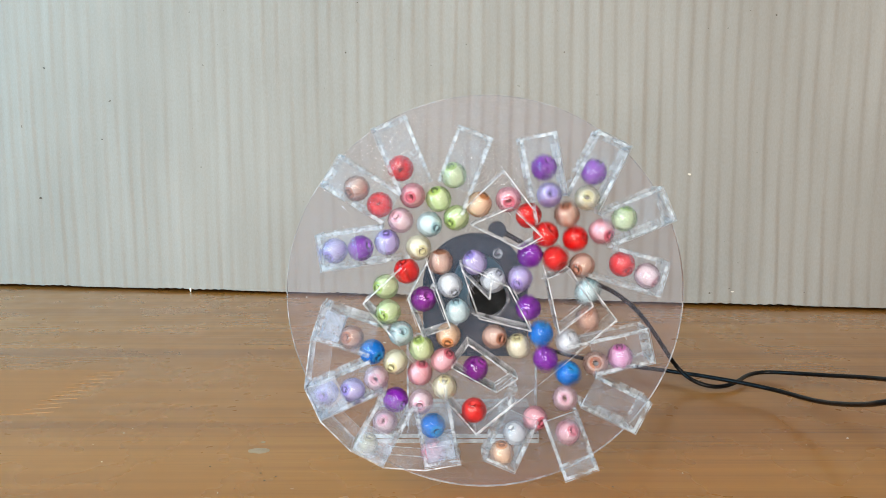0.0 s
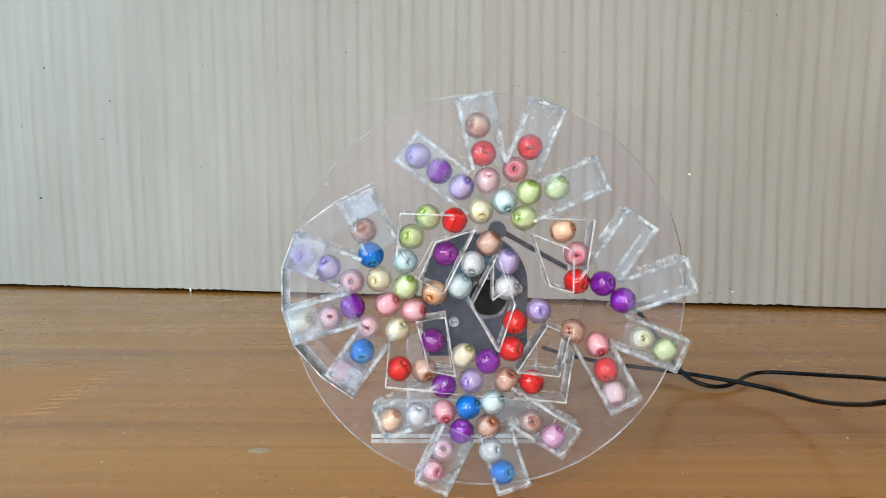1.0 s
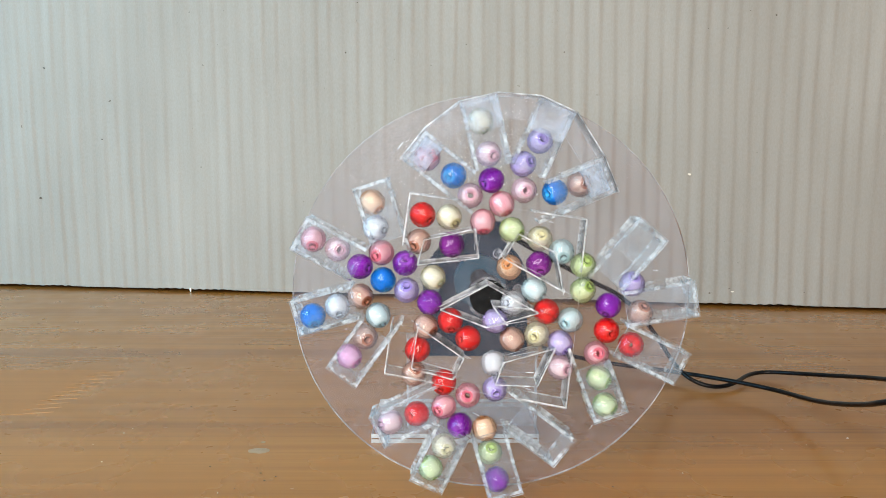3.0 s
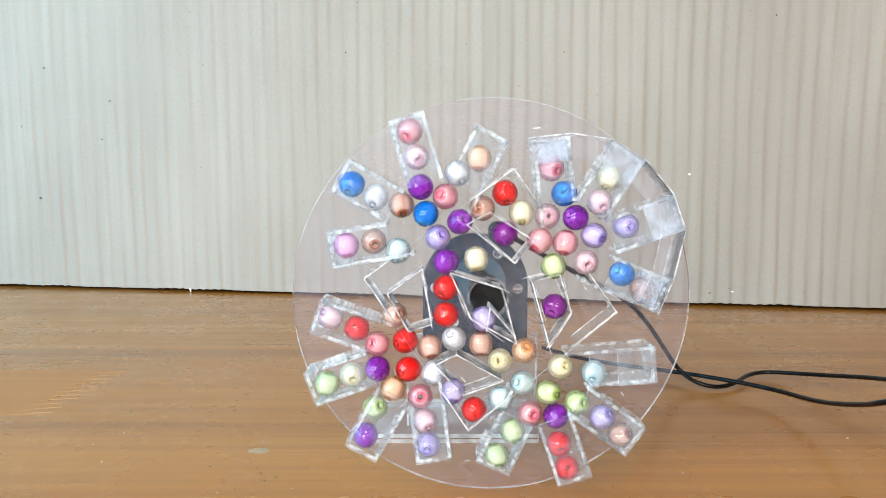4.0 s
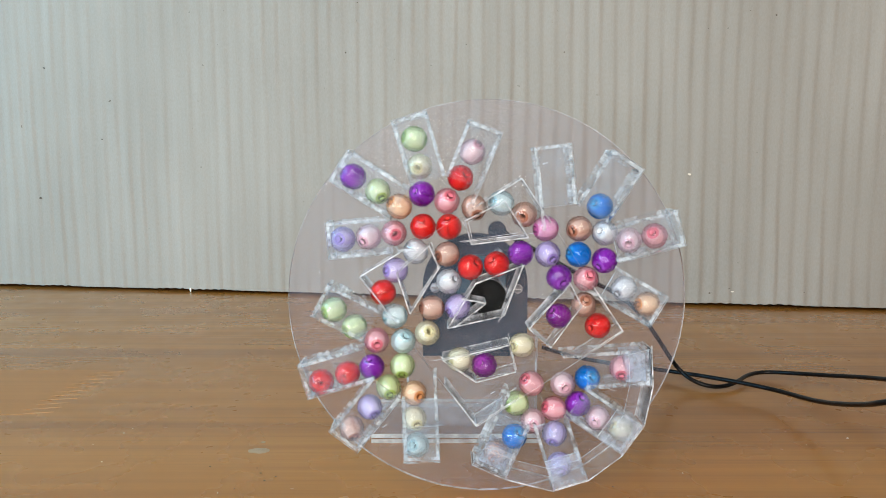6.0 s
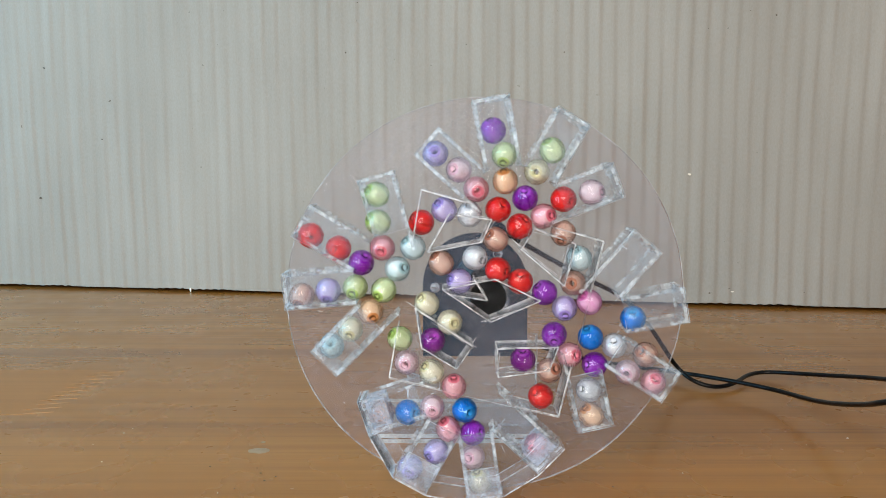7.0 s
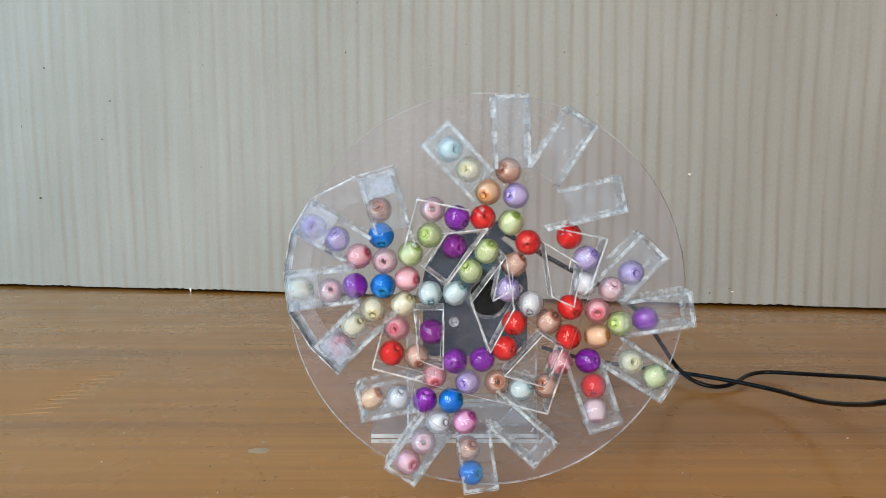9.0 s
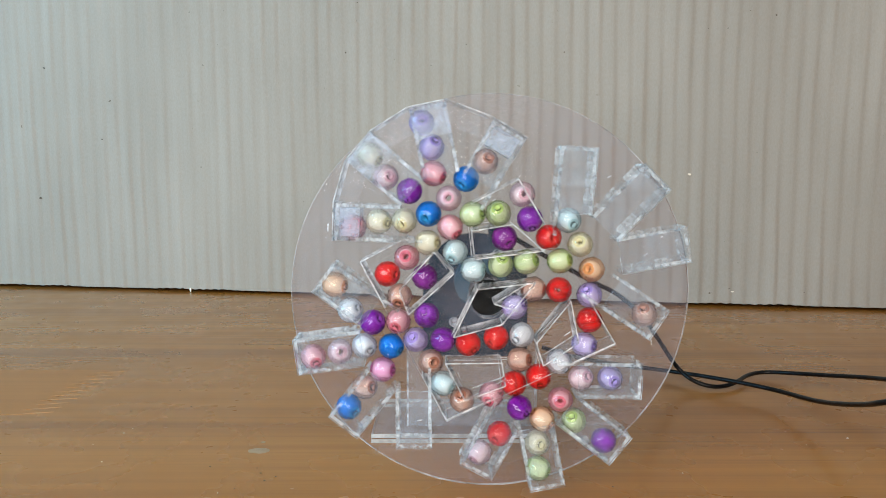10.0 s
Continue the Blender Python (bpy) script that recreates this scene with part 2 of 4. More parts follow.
def plate(points, y0, y1, bevel=0.15):
    """A flat sheet in the x-z plane from an outline, between two depths; slot 1 is its cut edge."""
    bm = bmesh.new()
    front = [bm.verts.new((x, y0, z)) for x, z in points]
    back = [bm.verts.new((x, y1, z)) for x, z in points]
    bm.faces.new(front)
    bm.faces.new(back[::-1])
    n = len(points)
    for i in range(n):
        f = bm.faces.new((front[i], back[i], back[(i + 1) % n], front[(i + 1) % n]))
        f.material_index = 1
    bmesh.ops.recalc_face_normals(bm, faces=bm.faces)
    return bm


def strip(a, b, y0, y1, thick):
    """A strip standing on edge from a to b in the x-z plane; its two narrow long edges take slot 1."""
    (ax, az), (bx, bz) = a, b
    d = math.hypot(bx - ax, bz - az)
    nx, nz = -(bz - az) / d * thick / 2, (bx - ax) / d * thick / 2
    pts = [(ax + nx, az + nz), (bx + nx, bz + nz), (bx - nx, bz - nz), (ax - nx, az - nz)]
    bm = bmesh.new()
    front = [bm.verts.new((x, y0, z)) for x, z in pts]
    back = [bm.verts.new((x, y1, z)) for x, z in pts]
    f0, f1 = bm.faces.new(front), bm.faces.new(back[::-1])
    for i in range(4):
        f = bm.faces.new((front[i], back[i], back[(i + 1) % 4], front[(i + 1) % 4]))
        if i in (1, 3):
            f.material_index = 1
    f0.material_index = f1.material_index = 1
    # thicker strips get a flat pale ring that draws an edge glint
    if thick > 1:
        for f in bmesh.ops.inset_individual(bm, faces=[f0], thickness=0.2)["faces"]:
            f.material_index = 2
    bmesh.ops.recalc_face_normals(bm, faces=bm.faces)
    return bm


def polar(r, cw):
    return (r * math.sin(radians(cw)), r * math.cos(radians(cw)))


def circle(r, n=64, cx=0.0, cz=0.0):
    return [(cx + r * math.sin(i * math.tau / n), cz + r * math.cos(i * math.tau / n)) for i in range(n)]


def ring(r0, r1, y0, y1, n=48, cx=0.0, cz=0.0):
    """A tube along y, edges in slot 1."""
    bm = bmesh.new()
    rows = [[bm.verts.new((cx + r * math.sin(i * math.tau / n), y, cz + r * math.cos(i * math.tau / n))) for i in range(n)]
            for r, y in ((r0, y0), (r1, y0), (r1, y1), (r0, y1))]
    for k in range(4):
        a, b = rows[k], rows[(k + 1) % 4]
        for i in range(n):
            f = bm.faces.new((a[i], a[(i + 1) % n], b[(i + 1) % n], b[i]))
            f.material_index = 1 if k in (1, 3) else 0
    bmesh.ops.recalc_face_normals(bm, faces=bm.faces)
    return bm


# ---- the room round the table ----
def room():
    def slab(name, x0, x1, y0, y1, z0, z1, m):
        return tagged(part(name, block(bmesh.new(), x0, x1, y0, y1, z0, z1), m), kind="structure")
    slab("floor", -1500, 1500, -800, 1600, -780, -750, BOARD)
    slab("ceiling", -1500, 1500, -800, 1600, 1750, 1800, PAINT)
    slab("wall_far", -1500, 1500, 1500, 1600, -750, 1750, PAINT)
    slab("wall_right", 1400, 1500, -700, 1500, -750, 1750, PAINT)
    # left wall with a window opening
    for z0, z1, y0, y1 in ((-750, 100, -700, 1500), (1450, 1750, -700, 1500), (100, 1450, -700, -580), (100, 1450, 520, 1500)):
        slab("wall_left", -1000, -880, y0, y1, z0, z1, PAINT)
    # unseen wall behind the camera, with an opening added for the fill lamp
    for z0, z1, x0, x1 in ((-750, 0, -1000, 1400), (880, 1750, -1000, 1400), (0, 880, -1000, -860), (0, 880, 320, 1400)):
        slab("wall_near", x0, x1, -800, -700, z0, z1, PAINT)
    for name, x0, x1, y0, y1 in (("window_1", -1470, -1440, -750, 450), ):
        w = empty(name, -950, -30, 100)
        tagged(w, "white framed window with daylight behind", "window", kind="structure")
        for a, b, c, d in ((-550, -510, 0, 1350), (510, 550, 0, 1350), (-510, 510, 0, 40), (-510, 510, 1310, 1350), (-18, 18, 40, 1310)):
            part("frame", block(bmesh.new(), -15, 15, a, b, c, d, 3), FRAME, w)


# ---- table ----
def table():
    t = empty("table", 0, 300, -750)
    tagged(t, "varnished honey-brown pine table with fine streaky grain", "table")
    top = part("tabletop", block(bmesh.new(), -760, 760, -520, 560, 722, 750, 4), WOOD, t)
    # a finger-jointed redder board let into the top
    bm = bmesh.new()
    y0, teeth, pitch = 0.0, 11, 6.2
    pts = [(-560, y0)]
    for i in range(teeth):
        pts += [(-180 + i * 0.35, y0 + i * pitch), (-167 + i * 0.35, y0 + (i + 0.5) * pitch)]
    pts += [(-180 + teeth * 0.35, y0 + teeth * pitch), (-560, y0 + teeth * pitch)]
    lo = [bm.verts.new((x, y, 749.0)) for x, y in pts]
    hi = [bm.verts.new((x, y, 750.06)) for x, y in pts]
    bm.faces.new(hi)
    for i in range(len(pts)):
        bm.faces.new((lo[i], lo[(i + 1) % len(pts)], hi[(i + 1) % len(pts)], hi[i]))
    bmesh.ops.recalc_face_normals(bm, faces=bm.faces)
    part("inlaid_board", bm, WOOD_RED, t, "redder finger-jointed board end")
    for i in range(teeth):
        bm = bmesh.new()
        x, y = -180 + i * 0.35, y0 + i * pitch
        a = [bm.verts.new(v) for v in ((x - 1, y - 0.2, 750.12), (x + 8, y + 1.9, 750.12), (x + 14, y + 3.2, 750.12), (x + 7, y + 2.7, 750.12))]
        b = [bm.verts.new((v.co.x, v.co.y, 750.0)) for v in a]
        bm.faces.new(a)
        for k in range(4):
            bm.faces.new((a[k], b[k], b[(k + 1) % 4], a[(k + 1) % 4]))
        bmesh.ops.recalc_face_normals(bm, faces=bm.faces)
        part("finger", bm, WOOD_PALE, t)
    for x in (-690, 690):
        for y in (-460, 500):
            part("leg", block(bmesh.new(), x - 30, x + 30, y - 30, y + 30, 0, 722, 4), WOOD, t)


def drips():
    """Dried drip marks and crumbs on the tabletop."""
    def blob(name, x, y, rx, ry, h, m, label, seed):
        rnd = random.Random(seed)
        bm = bmesh.new()
        n = 18
        rim = [bm.verts.new((rx * (1 + rnd.uniform(-0.14, 0.14)) * math.cos(i * math.tau / n), ry * (1 + rnd.uniform(-0.14, 0.14)) * math.sin(i * math.tau / n), 0)) for i in range(n)]
        top = [bm.verts.new((v.co.x * 0.8, v.co.y * 0.8, h)) for v in rim]
        bm.faces.new(top)
        for i in range(n):
            bm.faces.new((rim[i], rim[(i + 1) % n], top[(i + 1) % n], top[i]))
        ob = part(name, bm, m)
        ob.matrix_world = pose(x * MM, y * MM, 0.02 * MM)
        return tagged(ob, label, "mark")
    blob("drip_mark", -67.7, 260.5, 4.1, 2.6, 0.1, WATERMARK, "pale dried drip mark on the varnished tabletop", 3)
    blob("drip_mark", -68.2, 268.9, 0.9, 1.0, 0.1, WATERMARK, "small pale dried drip on the varnished tabletop", 4)
    rnd = random.Random(11)
    pale_at = [(-267.1, 486.4), (-134.6, 495.6), (-240.0, 419.3), (-123.9, 283.3), (-125.3, 278.3), (184.7, 386.8), (81.8, 240.5), (136.6, 266.0), (155.9, 272.9), (-121.0, 250.1), (-196.3, 495.6), (-72.3, 225.3), (-131.8, 266.5)]
    dark_at = [(-64.5, 244.7), (-62.3, 240.5), (-59.6, 234.6), (-56.5, 237.7), (-67.7, 228.2), (-109.8, 310.2), (-133.4, 304.3), (-122.6, 332.8), (-236.4, 475.8), (55.6, 229.8), (-81.3, 246.2), (104.5, 274.1)]
    for i, (x, y) in enumerate(pale_at + dark_at):
        s, pale = rnd.uniform(0.12, 0.24), i < len(pale_at)
        blob("crumb", x, y, s * rnd.uniform(1, 2.2), s, 0.2, SCUFF if pale else SPECK,
             "tiny pale crumb on the varnished tabletop" if pale else "tiny dark crumb on the varnished tabletop", 20 + i)


# ---- corrugated cardboard ----
def cardboard():
    c = empty("cardboard_sheet", -383, 628, 0.6, -8.66)
    tagged(c, "upright sheet of buff corrugated cardboard behind the wheel", "cardboard")
    bm = bmesh.new()
    rnd = random.Random(5)
    us = (0.0, 0.10, 0.22, 0.34, 0.46, 0.57, 0.66, 0.75, 0.84, 0.92)
    starts, x = [], -150.0
    while x < 860:
        starts.append((x, 10.75 * rnd.uniform(0.965, 1.035), rnd.uniform(0.75, 1.1), rnd.uniform(0, 6.3)))
        x += starts[-1][1]
    xs = [x0 + w * u for x0, w, _, _ in starts for u in us]

    def crest(u):
        """Each flute leans forward slowly and falls back quickly."""
        return 0.5 - 0.5 * math.cos(math.pi * u / 0.66) if u < 0.66 else 0.5 + 0.5 * math.cos(math.pi * (u - 0.66) / 0.34)
    heights = [0, 8, 20, 40, 60, 80, 100, 120, 140, 160, 180, 200, 220, 240, 270, 300, 420]
    grid = []
    for h in heights:
        row = []
        for i, x in enumerate(xs):
            _, w, amp, phase = starts[i // len(us)]
            worn = 0.72 + 0.30 * math.sin(h * 0.034 + phase) + 0.25 * math.sin(h * 0.011 + x * 0.013)
            y = -0.80 * amp * worn * crest(us[i % len(us)]) + 0.55 * math.sin(x * 0.009 + h * 0.01)
            drift = 0.6 * math.sin(h * 0.021 + x * 0.023) + 0.35 * math.sin(h * 0.06 + phase)
            ragged = 1.7 + max(0.0, 0.5 * math.sin(x * 0.043) + 0.35 * math.sin(x * 0.13) + 0.3 * math.sin(x * 0.9)) if h == 0 else 0.0
            row.append(bm.verts.new((x + drift, y, h + ragged)))
        grid.append(row)
    for a, b in zip(grid, grid[1:]):
        for i in range(len(xs) - 1):
            bm.faces.new((a[i], a[i + 1], b[i + 1], b[i]))
    for f in bm.faces:
        f.smooth = True
    part("front_liner", bm, CARD, c)
    part("flute_core", block(bmesh.new(), xs[0], xs[-1], 1.4, 4.6, 2.2, 420), CARD, c)
    # unseen boards behind the card, added to keep the gap beneath it dark
    part("gap_shade_flap", block(bmesh.new(), xs[0], xs[-1], 4.6, 90, 2.4, 5), CARD, c)
    part("rear_light_stop", block(bmesh.new(), xs[0], xs[-1], 90, 94, 0, 415), CARD, c)
    # scuffs and specks on the paper
    def fleck(x, z, w, h, m, seed):
        r2 = random.Random(seed)
        b2 = bmesh.new()
        n = 9
        f = [b2.verts.new((x + w * r2.uniform(0.6, 1.1) * math.cos(i * math.tau / n), -0.9, z + h * r2.uniform(0.6, 1.1) * math.sin(i * math.tau / n))) for i in range(n)]
        g = [b2.verts.new((v.co.x, 0.6, v.co.z)) for v in f]
        b2.faces.new(f)
        for i in range(n):
            b2.faces.new((f[i], g[i], g[(i + 1) % n], f[(i + 1) % n]))
        bmesh.ops.recalc_face_normals(b2, faces=b2.faces)
        part("fleck", b2, m, c)
    fleck(54, 183.8, 0.9, 0.6, SPECK, 1)
    fleck(103, 125.3, 0.6, 0.5, SPECK, 2)
    fleck(43.6, 76.5, 0.7, 0.8, SPECK, 3)
    fleck(570.4, 97.4, 1.4, 0.9, SCUFF, 4)
    fleck(175.9, 1.4, 0.9, 2.4, SCUFF, 8)
    fleck(600, 13.5, 1.2, 0.6, SPECK, 5)
    fleck(604, 11.0, 1.5, 0.5, SCUFF, 6)


# ---- motor stand ----
def motor_stand():
    s = empty("motor_stand", 11, 276, 0)
    tagged(s, "clear acrylic stand with a dark grey motor plate", "stand")
    for z0, z1 in ((0, 1.5), (2.0, 3.6)):
        part("foot", plate([(-38.2, z0), (25.4, z0), (25.4, z1), (-38.2, z1)], -8, 34), [STRIP, FOOTTOP], s)
    part("upright", plate([(-25, 3.6), (25.4, 3.6), (25.4, 40), (-25, 40)], 0.4, 3.0), [STANDCLEAR, EDGE], s)
    for x in (-25.0, 24.4):
        part("polished_edge", plate([(x, 3.7), (x + 0.7, 3.7), (x + 0.7, 39.9), (x, 39.9)], 0.0, 0.35), [EDGE, EDGE], s, "bright polished edge of the upright")
    n = 24
    arch = [(-18.6, 32.4), (20.9, 32.4)] + [(1.15 + 19.75 * math.cos(math.pi * i / n), 59.6 + 19.75 * math.sin(math.pi * i / n)) for i in range(n + 1)]
    part("motor_plate", plate(arch, -2.8, 0.2), [GREY, GREY], s, "dark grey arched motor plate")
    part("motor", ring(2.5, 9.5, -9, -2.9, 40, 2.6, 62.0), [TEAL, TEAL], s, "teal motor face")
    part("motor_body", ring(0.5, 12.5, 3.2, 26, 40, 2.6, 62.0), [GREY, GREY], s)
    part("shaft", ring(0.2, 3.4, -50, -2.8, 24, 2.4, 63.3), [BLACK, BLACK], s)
    for x, z in ((9.4, 71.8), (-14.0, 58.9), (-6.9, 45.9), (17.0, 58.5)):
        sc = part("screw", ring(0.05, 1.75, -4.4, -2.8, 20, x, z), [EDGE, EDGE], s, "clear plastic screw head")
        part("head_rim", ring(1.45, 1.8, -4.6, -4.3, 20, x, z), [FINE, FINE], sc)
        part("slot", block(bmesh.new(), x - 1.1, x + 1.1, -4.5, -4.35, z - 0.2, z + 0.2), STEEL, sc)
    part("knob", ring(0.05, 3.4, -1.5, 3.0, 20, 9.4, 80.2), [GREY, GREY], s, "grey knob at the top of the plate")


# ---- the wheel ----
FAN_DIRS = ((-62.4, -25.3, 15.6, 54.4), (-64.1, -25, 18.3, 62.4), (-61.3, -23, 14.8, 57.2), (-59.5, -19.3, 16.1, 59.5))
FAN_REACH = ((33.4, 35.3, 34.0, 32.0), (32.2, 33.1, 34.5, 32.0), (33.4, 34.5, 34.8, 31.8), (33.9, 35.6, 35.0, 31.8))
WHEEL_AXLE = (13.9, 218.0, 64.0)
FRONT, BACK = -4.7, 5.0      # depth of the channels, before and behind the bead layer


def kinetic_toy():
    w = empty("kinetic_toy", *WHEEL_AXLE)
    tagged(w, "clear acrylic disc toy with radial channels full of beads", "kinetic toy")
    # disc with a centre hole
    bm = bmesh.new()
    n, cx, cz = 128, -0.9, 0.36
    rows = []
    for r, y, off, up in ((5.75, BACK, 0.0, 0.0), (61.06, BACK, cx, cz), (61.06, BACK + 1.2, cx, cz), (5.75, BACK + 1.2, 0.0, 0.0)):
        rows.append([bm.verts.new((off + r * math.sin(i * math.tau / n), y, up + r * math.cos(i * math.tau / n))) for i in range(n)])
    for k in range(4):
        a, b = rows[k], rows[(k + 1) % 4]
        for i in range(n):
            f = bm.faces.new((a[i], a[(i + 1) % n], b[(i + 1) % n], b[i]))
            f.material_index = 1 if k in (1, 3) else 0
    bmesh.ops.recalc_face_normals(bm, faces=bm.faces)
    part("disc", bm, [SHEET, RIM], w)
    # thin pale ring laid before the disc to draw the rim's highlight
    part("rim_highlight", ring(60.88, 61.08, BACK - 0.12, BACK - 0.02, 128, cx, cz), [RIMLINE, RIMLINE], w, "thin milky ring standing for the highlight on the disc rim")
    # solid black plug in place of the shade inside the centre hole
    part("hub", ring(0.02, 5.6, BACK + 0.4, BACK + 12, 40), [BLACK, BLACK], w, "black plug standing for the dark centre hole")
    part("glue_ring", ring(5.7, 6.6, BACK - 0.4, BACK + 0.02, 40), [GLUE, GLUE], w, "clear ring of glue round the hub")
    # sixteen channels in four fans
    for k, dirs in enumerate(FAN_DIRS):
        base = 52.7 + 90 * k
        fx, fz = polar(25.5, base)
        ends = []
        for j, d in enumerate(dirs):
            ux, uz = polar(1, base + d)
            vx, vz = uz, -ux

            def at(s, side):
                return (fx + ux * s + vx * side, fz + uz * s + vz * side)
            s1 = FAN_REACH[k][j]
            lo_l, lo_r = (8.5 if j == 0 else 15.2), (8.5 if j == 3 else 15.2)
            half = 4.85
            channel = part("channel", plate([at(15.2, -half - 0.6), at(s1 + 0.8, -half - 0.6), at(s1 + 0.8, half + 0.6), at(15.2, half + 0.6)], FRONT - 0.8, FRONT - 0.05),
                           [LID, EDGE, BRIGHT], w)
            part("side_wall", strip(at(lo_l, -half), at(s1, -half), FRONT, BACK - 0.05, 1.0), [WALL, EDGE, BRIGHT], channel)
            part("side_wall", strip(at(lo_r, half), at(s1, half), FRONT, BACK - 0.05, 1.0), [WALL, EDGE, BRIGHT], channel)
            part("end_wall", strip(at(s1 + 0.1, -half - 0.55), at(s1 + 0.1, half + 0.55), FRONT, BACK - 0.05, 1.0), [WALL, EDGE, BRIGHT], channel)
            if k == 2 and j in (0, 3):
                part("frosted_stop", plate([at(s1 - 6.5, -half + 0.7), at(s1 - 0.6, -half + 0.7), at(s1 - 0.6, half - 0.7), at(s1 - 6.5, half - 0.7)], FRONT + 0.1, BACK - 0.1),
                     [FROST, FROST], channel, "frosted acrylic stop block")
            if k == 2 and j in (1, 2):
                part("end_film", plate([at(s1 - 8.5, -half - 0.5), at(s1 + 0.8, -half - 0.5), at(s1 + 0.8, half + 0.5), at(s1 - 8.5, half + 0.5)], FRONT - 1.3, FRONT - 0.85),
                     [HAZY, FINE], channel, "hazy bluish film over the channel end")
            if k == 3 and j == 0:
                part("end_film", plate([at(s1 - 10.5, -half - 0.7), at(s1 + 0.9, -half - 0.7), at(s1 + 0.9, half + 0.7), at(s1 - 10.5, half + 0.7)], FRONT - 1.3, FRONT - 0.85),
                     [MILKY, EDGE], channel, "milky film over the channel end")
            ends += [at(s1 + 1.2, -half - 0.8), at(s1 + 1.2, half + 0.8)]
        if k == 2:
            # clear film bent round the ends of this fan
            inner = [(fx + (x - fx) * 0.80, fz + (z - fz) * 0.80) for x, z in ends]
            for i in range(len(ends) - 1):
                part("film", plate([inner[i], ends[i], ends[i + 1], inner[i + 1]], FRONT - 1.3, FRONT - 0.9), [BENT, FINE], w, "clear film round the channel ends")
                part("film", strip(ends[i], ends[i + 1], FRONT - 0.9, BACK - 0.05, 0.4), [BENT, FINE], w, "clear film round the channel ends")
    # square cover over the middle and its corner walls
    corners = [(4.8, 38.8), (37.3, -5.9), (-4.9, -39.8), (-37.4, 0.9)]
    part("cover", plate(corners, FRONT - 1.5, FRONT - 0.95), [COVER, FINE], w, "thin clear square cover plate")
    for i, c in enumerate(corners):
        for o in (corners[i - 1], corners[(i + 1) % 4]):
            u = 15.5 / math.hypot(o[0] - c[0], o[1] - c[1])
            part("corner_wall", strip(c, (c[0] + (o[0] - c[0]) * u, c[1] + (o[1] - c[1]) * u), FRONT, BACK - 0.05, 0.42), [WALL, FINE], w)
    # four kite-shaped pockets and the kite at the middle
    kites = (((-18.3, 12.5), (-24.2, 2.0), (-20.0, -9.5), (-12.0, -7.0)), ((-6.7, -12.2), (-11.8, -19.2), (1.4, -27.0), (7.9, -23.0)),
             ((20.4, -9.4), (17.0, 7.0), (23.7, 9.5), (30.4, -1.5)), ((-5.1, 23.3), (6.7, 28.2), (15.5, 19.3), (9.2, 15.9)),
             ((-8.5, 11.9), (-3.3, -4.5), (12.1, -8.6), (5.5, 4.8)))
    for kite in kites:
        for i in range(4):
            part("pocket_wall", strip(kite[i], kite[(i + 1) % 4], FRONT, BACK - 0.05, 0.38), [WALL, FINE], w)
    part("pocket_wall", strip((-8.0, 9.7), (-0.1, 1.2), FRONT, BACK - 0.05, 0.45), [WALL, FINE], w)
    part("pocket_wall", strip((-0.1, 1.2), (0.7, 8.5), FRONT, BACK - 0.05, 0.45), [WALL, FINE], w)
    # short bright scratches and glue spots on the disc
    rnd = random.Random(33)
    for _ in range(36):
        x, z = polar(rnd.uniform(24, 57), rnd.uniform(0, 360))
        a, d = rnd.uniform(0, 6.3), rnd.choice((0.3, 0.5, 0.8, 1.6, 2.4))
        part("scratch", strip((x, z), (x + d * math.cos(a), z + d * math.sin(a)), BACK - 0.12, BACK - 0.02, rnd.uniform(0.1, 0.28)), [FINE, FINE], w, "short bright scratch in the disc")
    # hair-thin strands of dried glue round the pockets
    rnd = random.Random(21)
    for kite in kites:
        for i in range(4):
            (px, pz), (qx, qz) = kite[i], kite[(i + 1) % 4]
            for _ in range(2):
                u, v = rnd.uniform(-0.15, 0.3), rnd.uniform(0.6, 1.2)
                o1, o2 = rnd.uniform(-1.1, 1.1), rnd.uniform(-1.1, 1.1)
                y0 = rnd.uniform(FRONT - 0.4, BACK - 1.5)
                part("glue_strand", strip((px + (qx - px) * u + o1, pz + (qz - pz) * u + o2), (px + (qx - px) * v - o2, pz + (qz - pz) * v + o1), y0, y0 + 0.12, 0.14), [FINE, FINE], w, "hair-thin strand of dried glue")
    return w


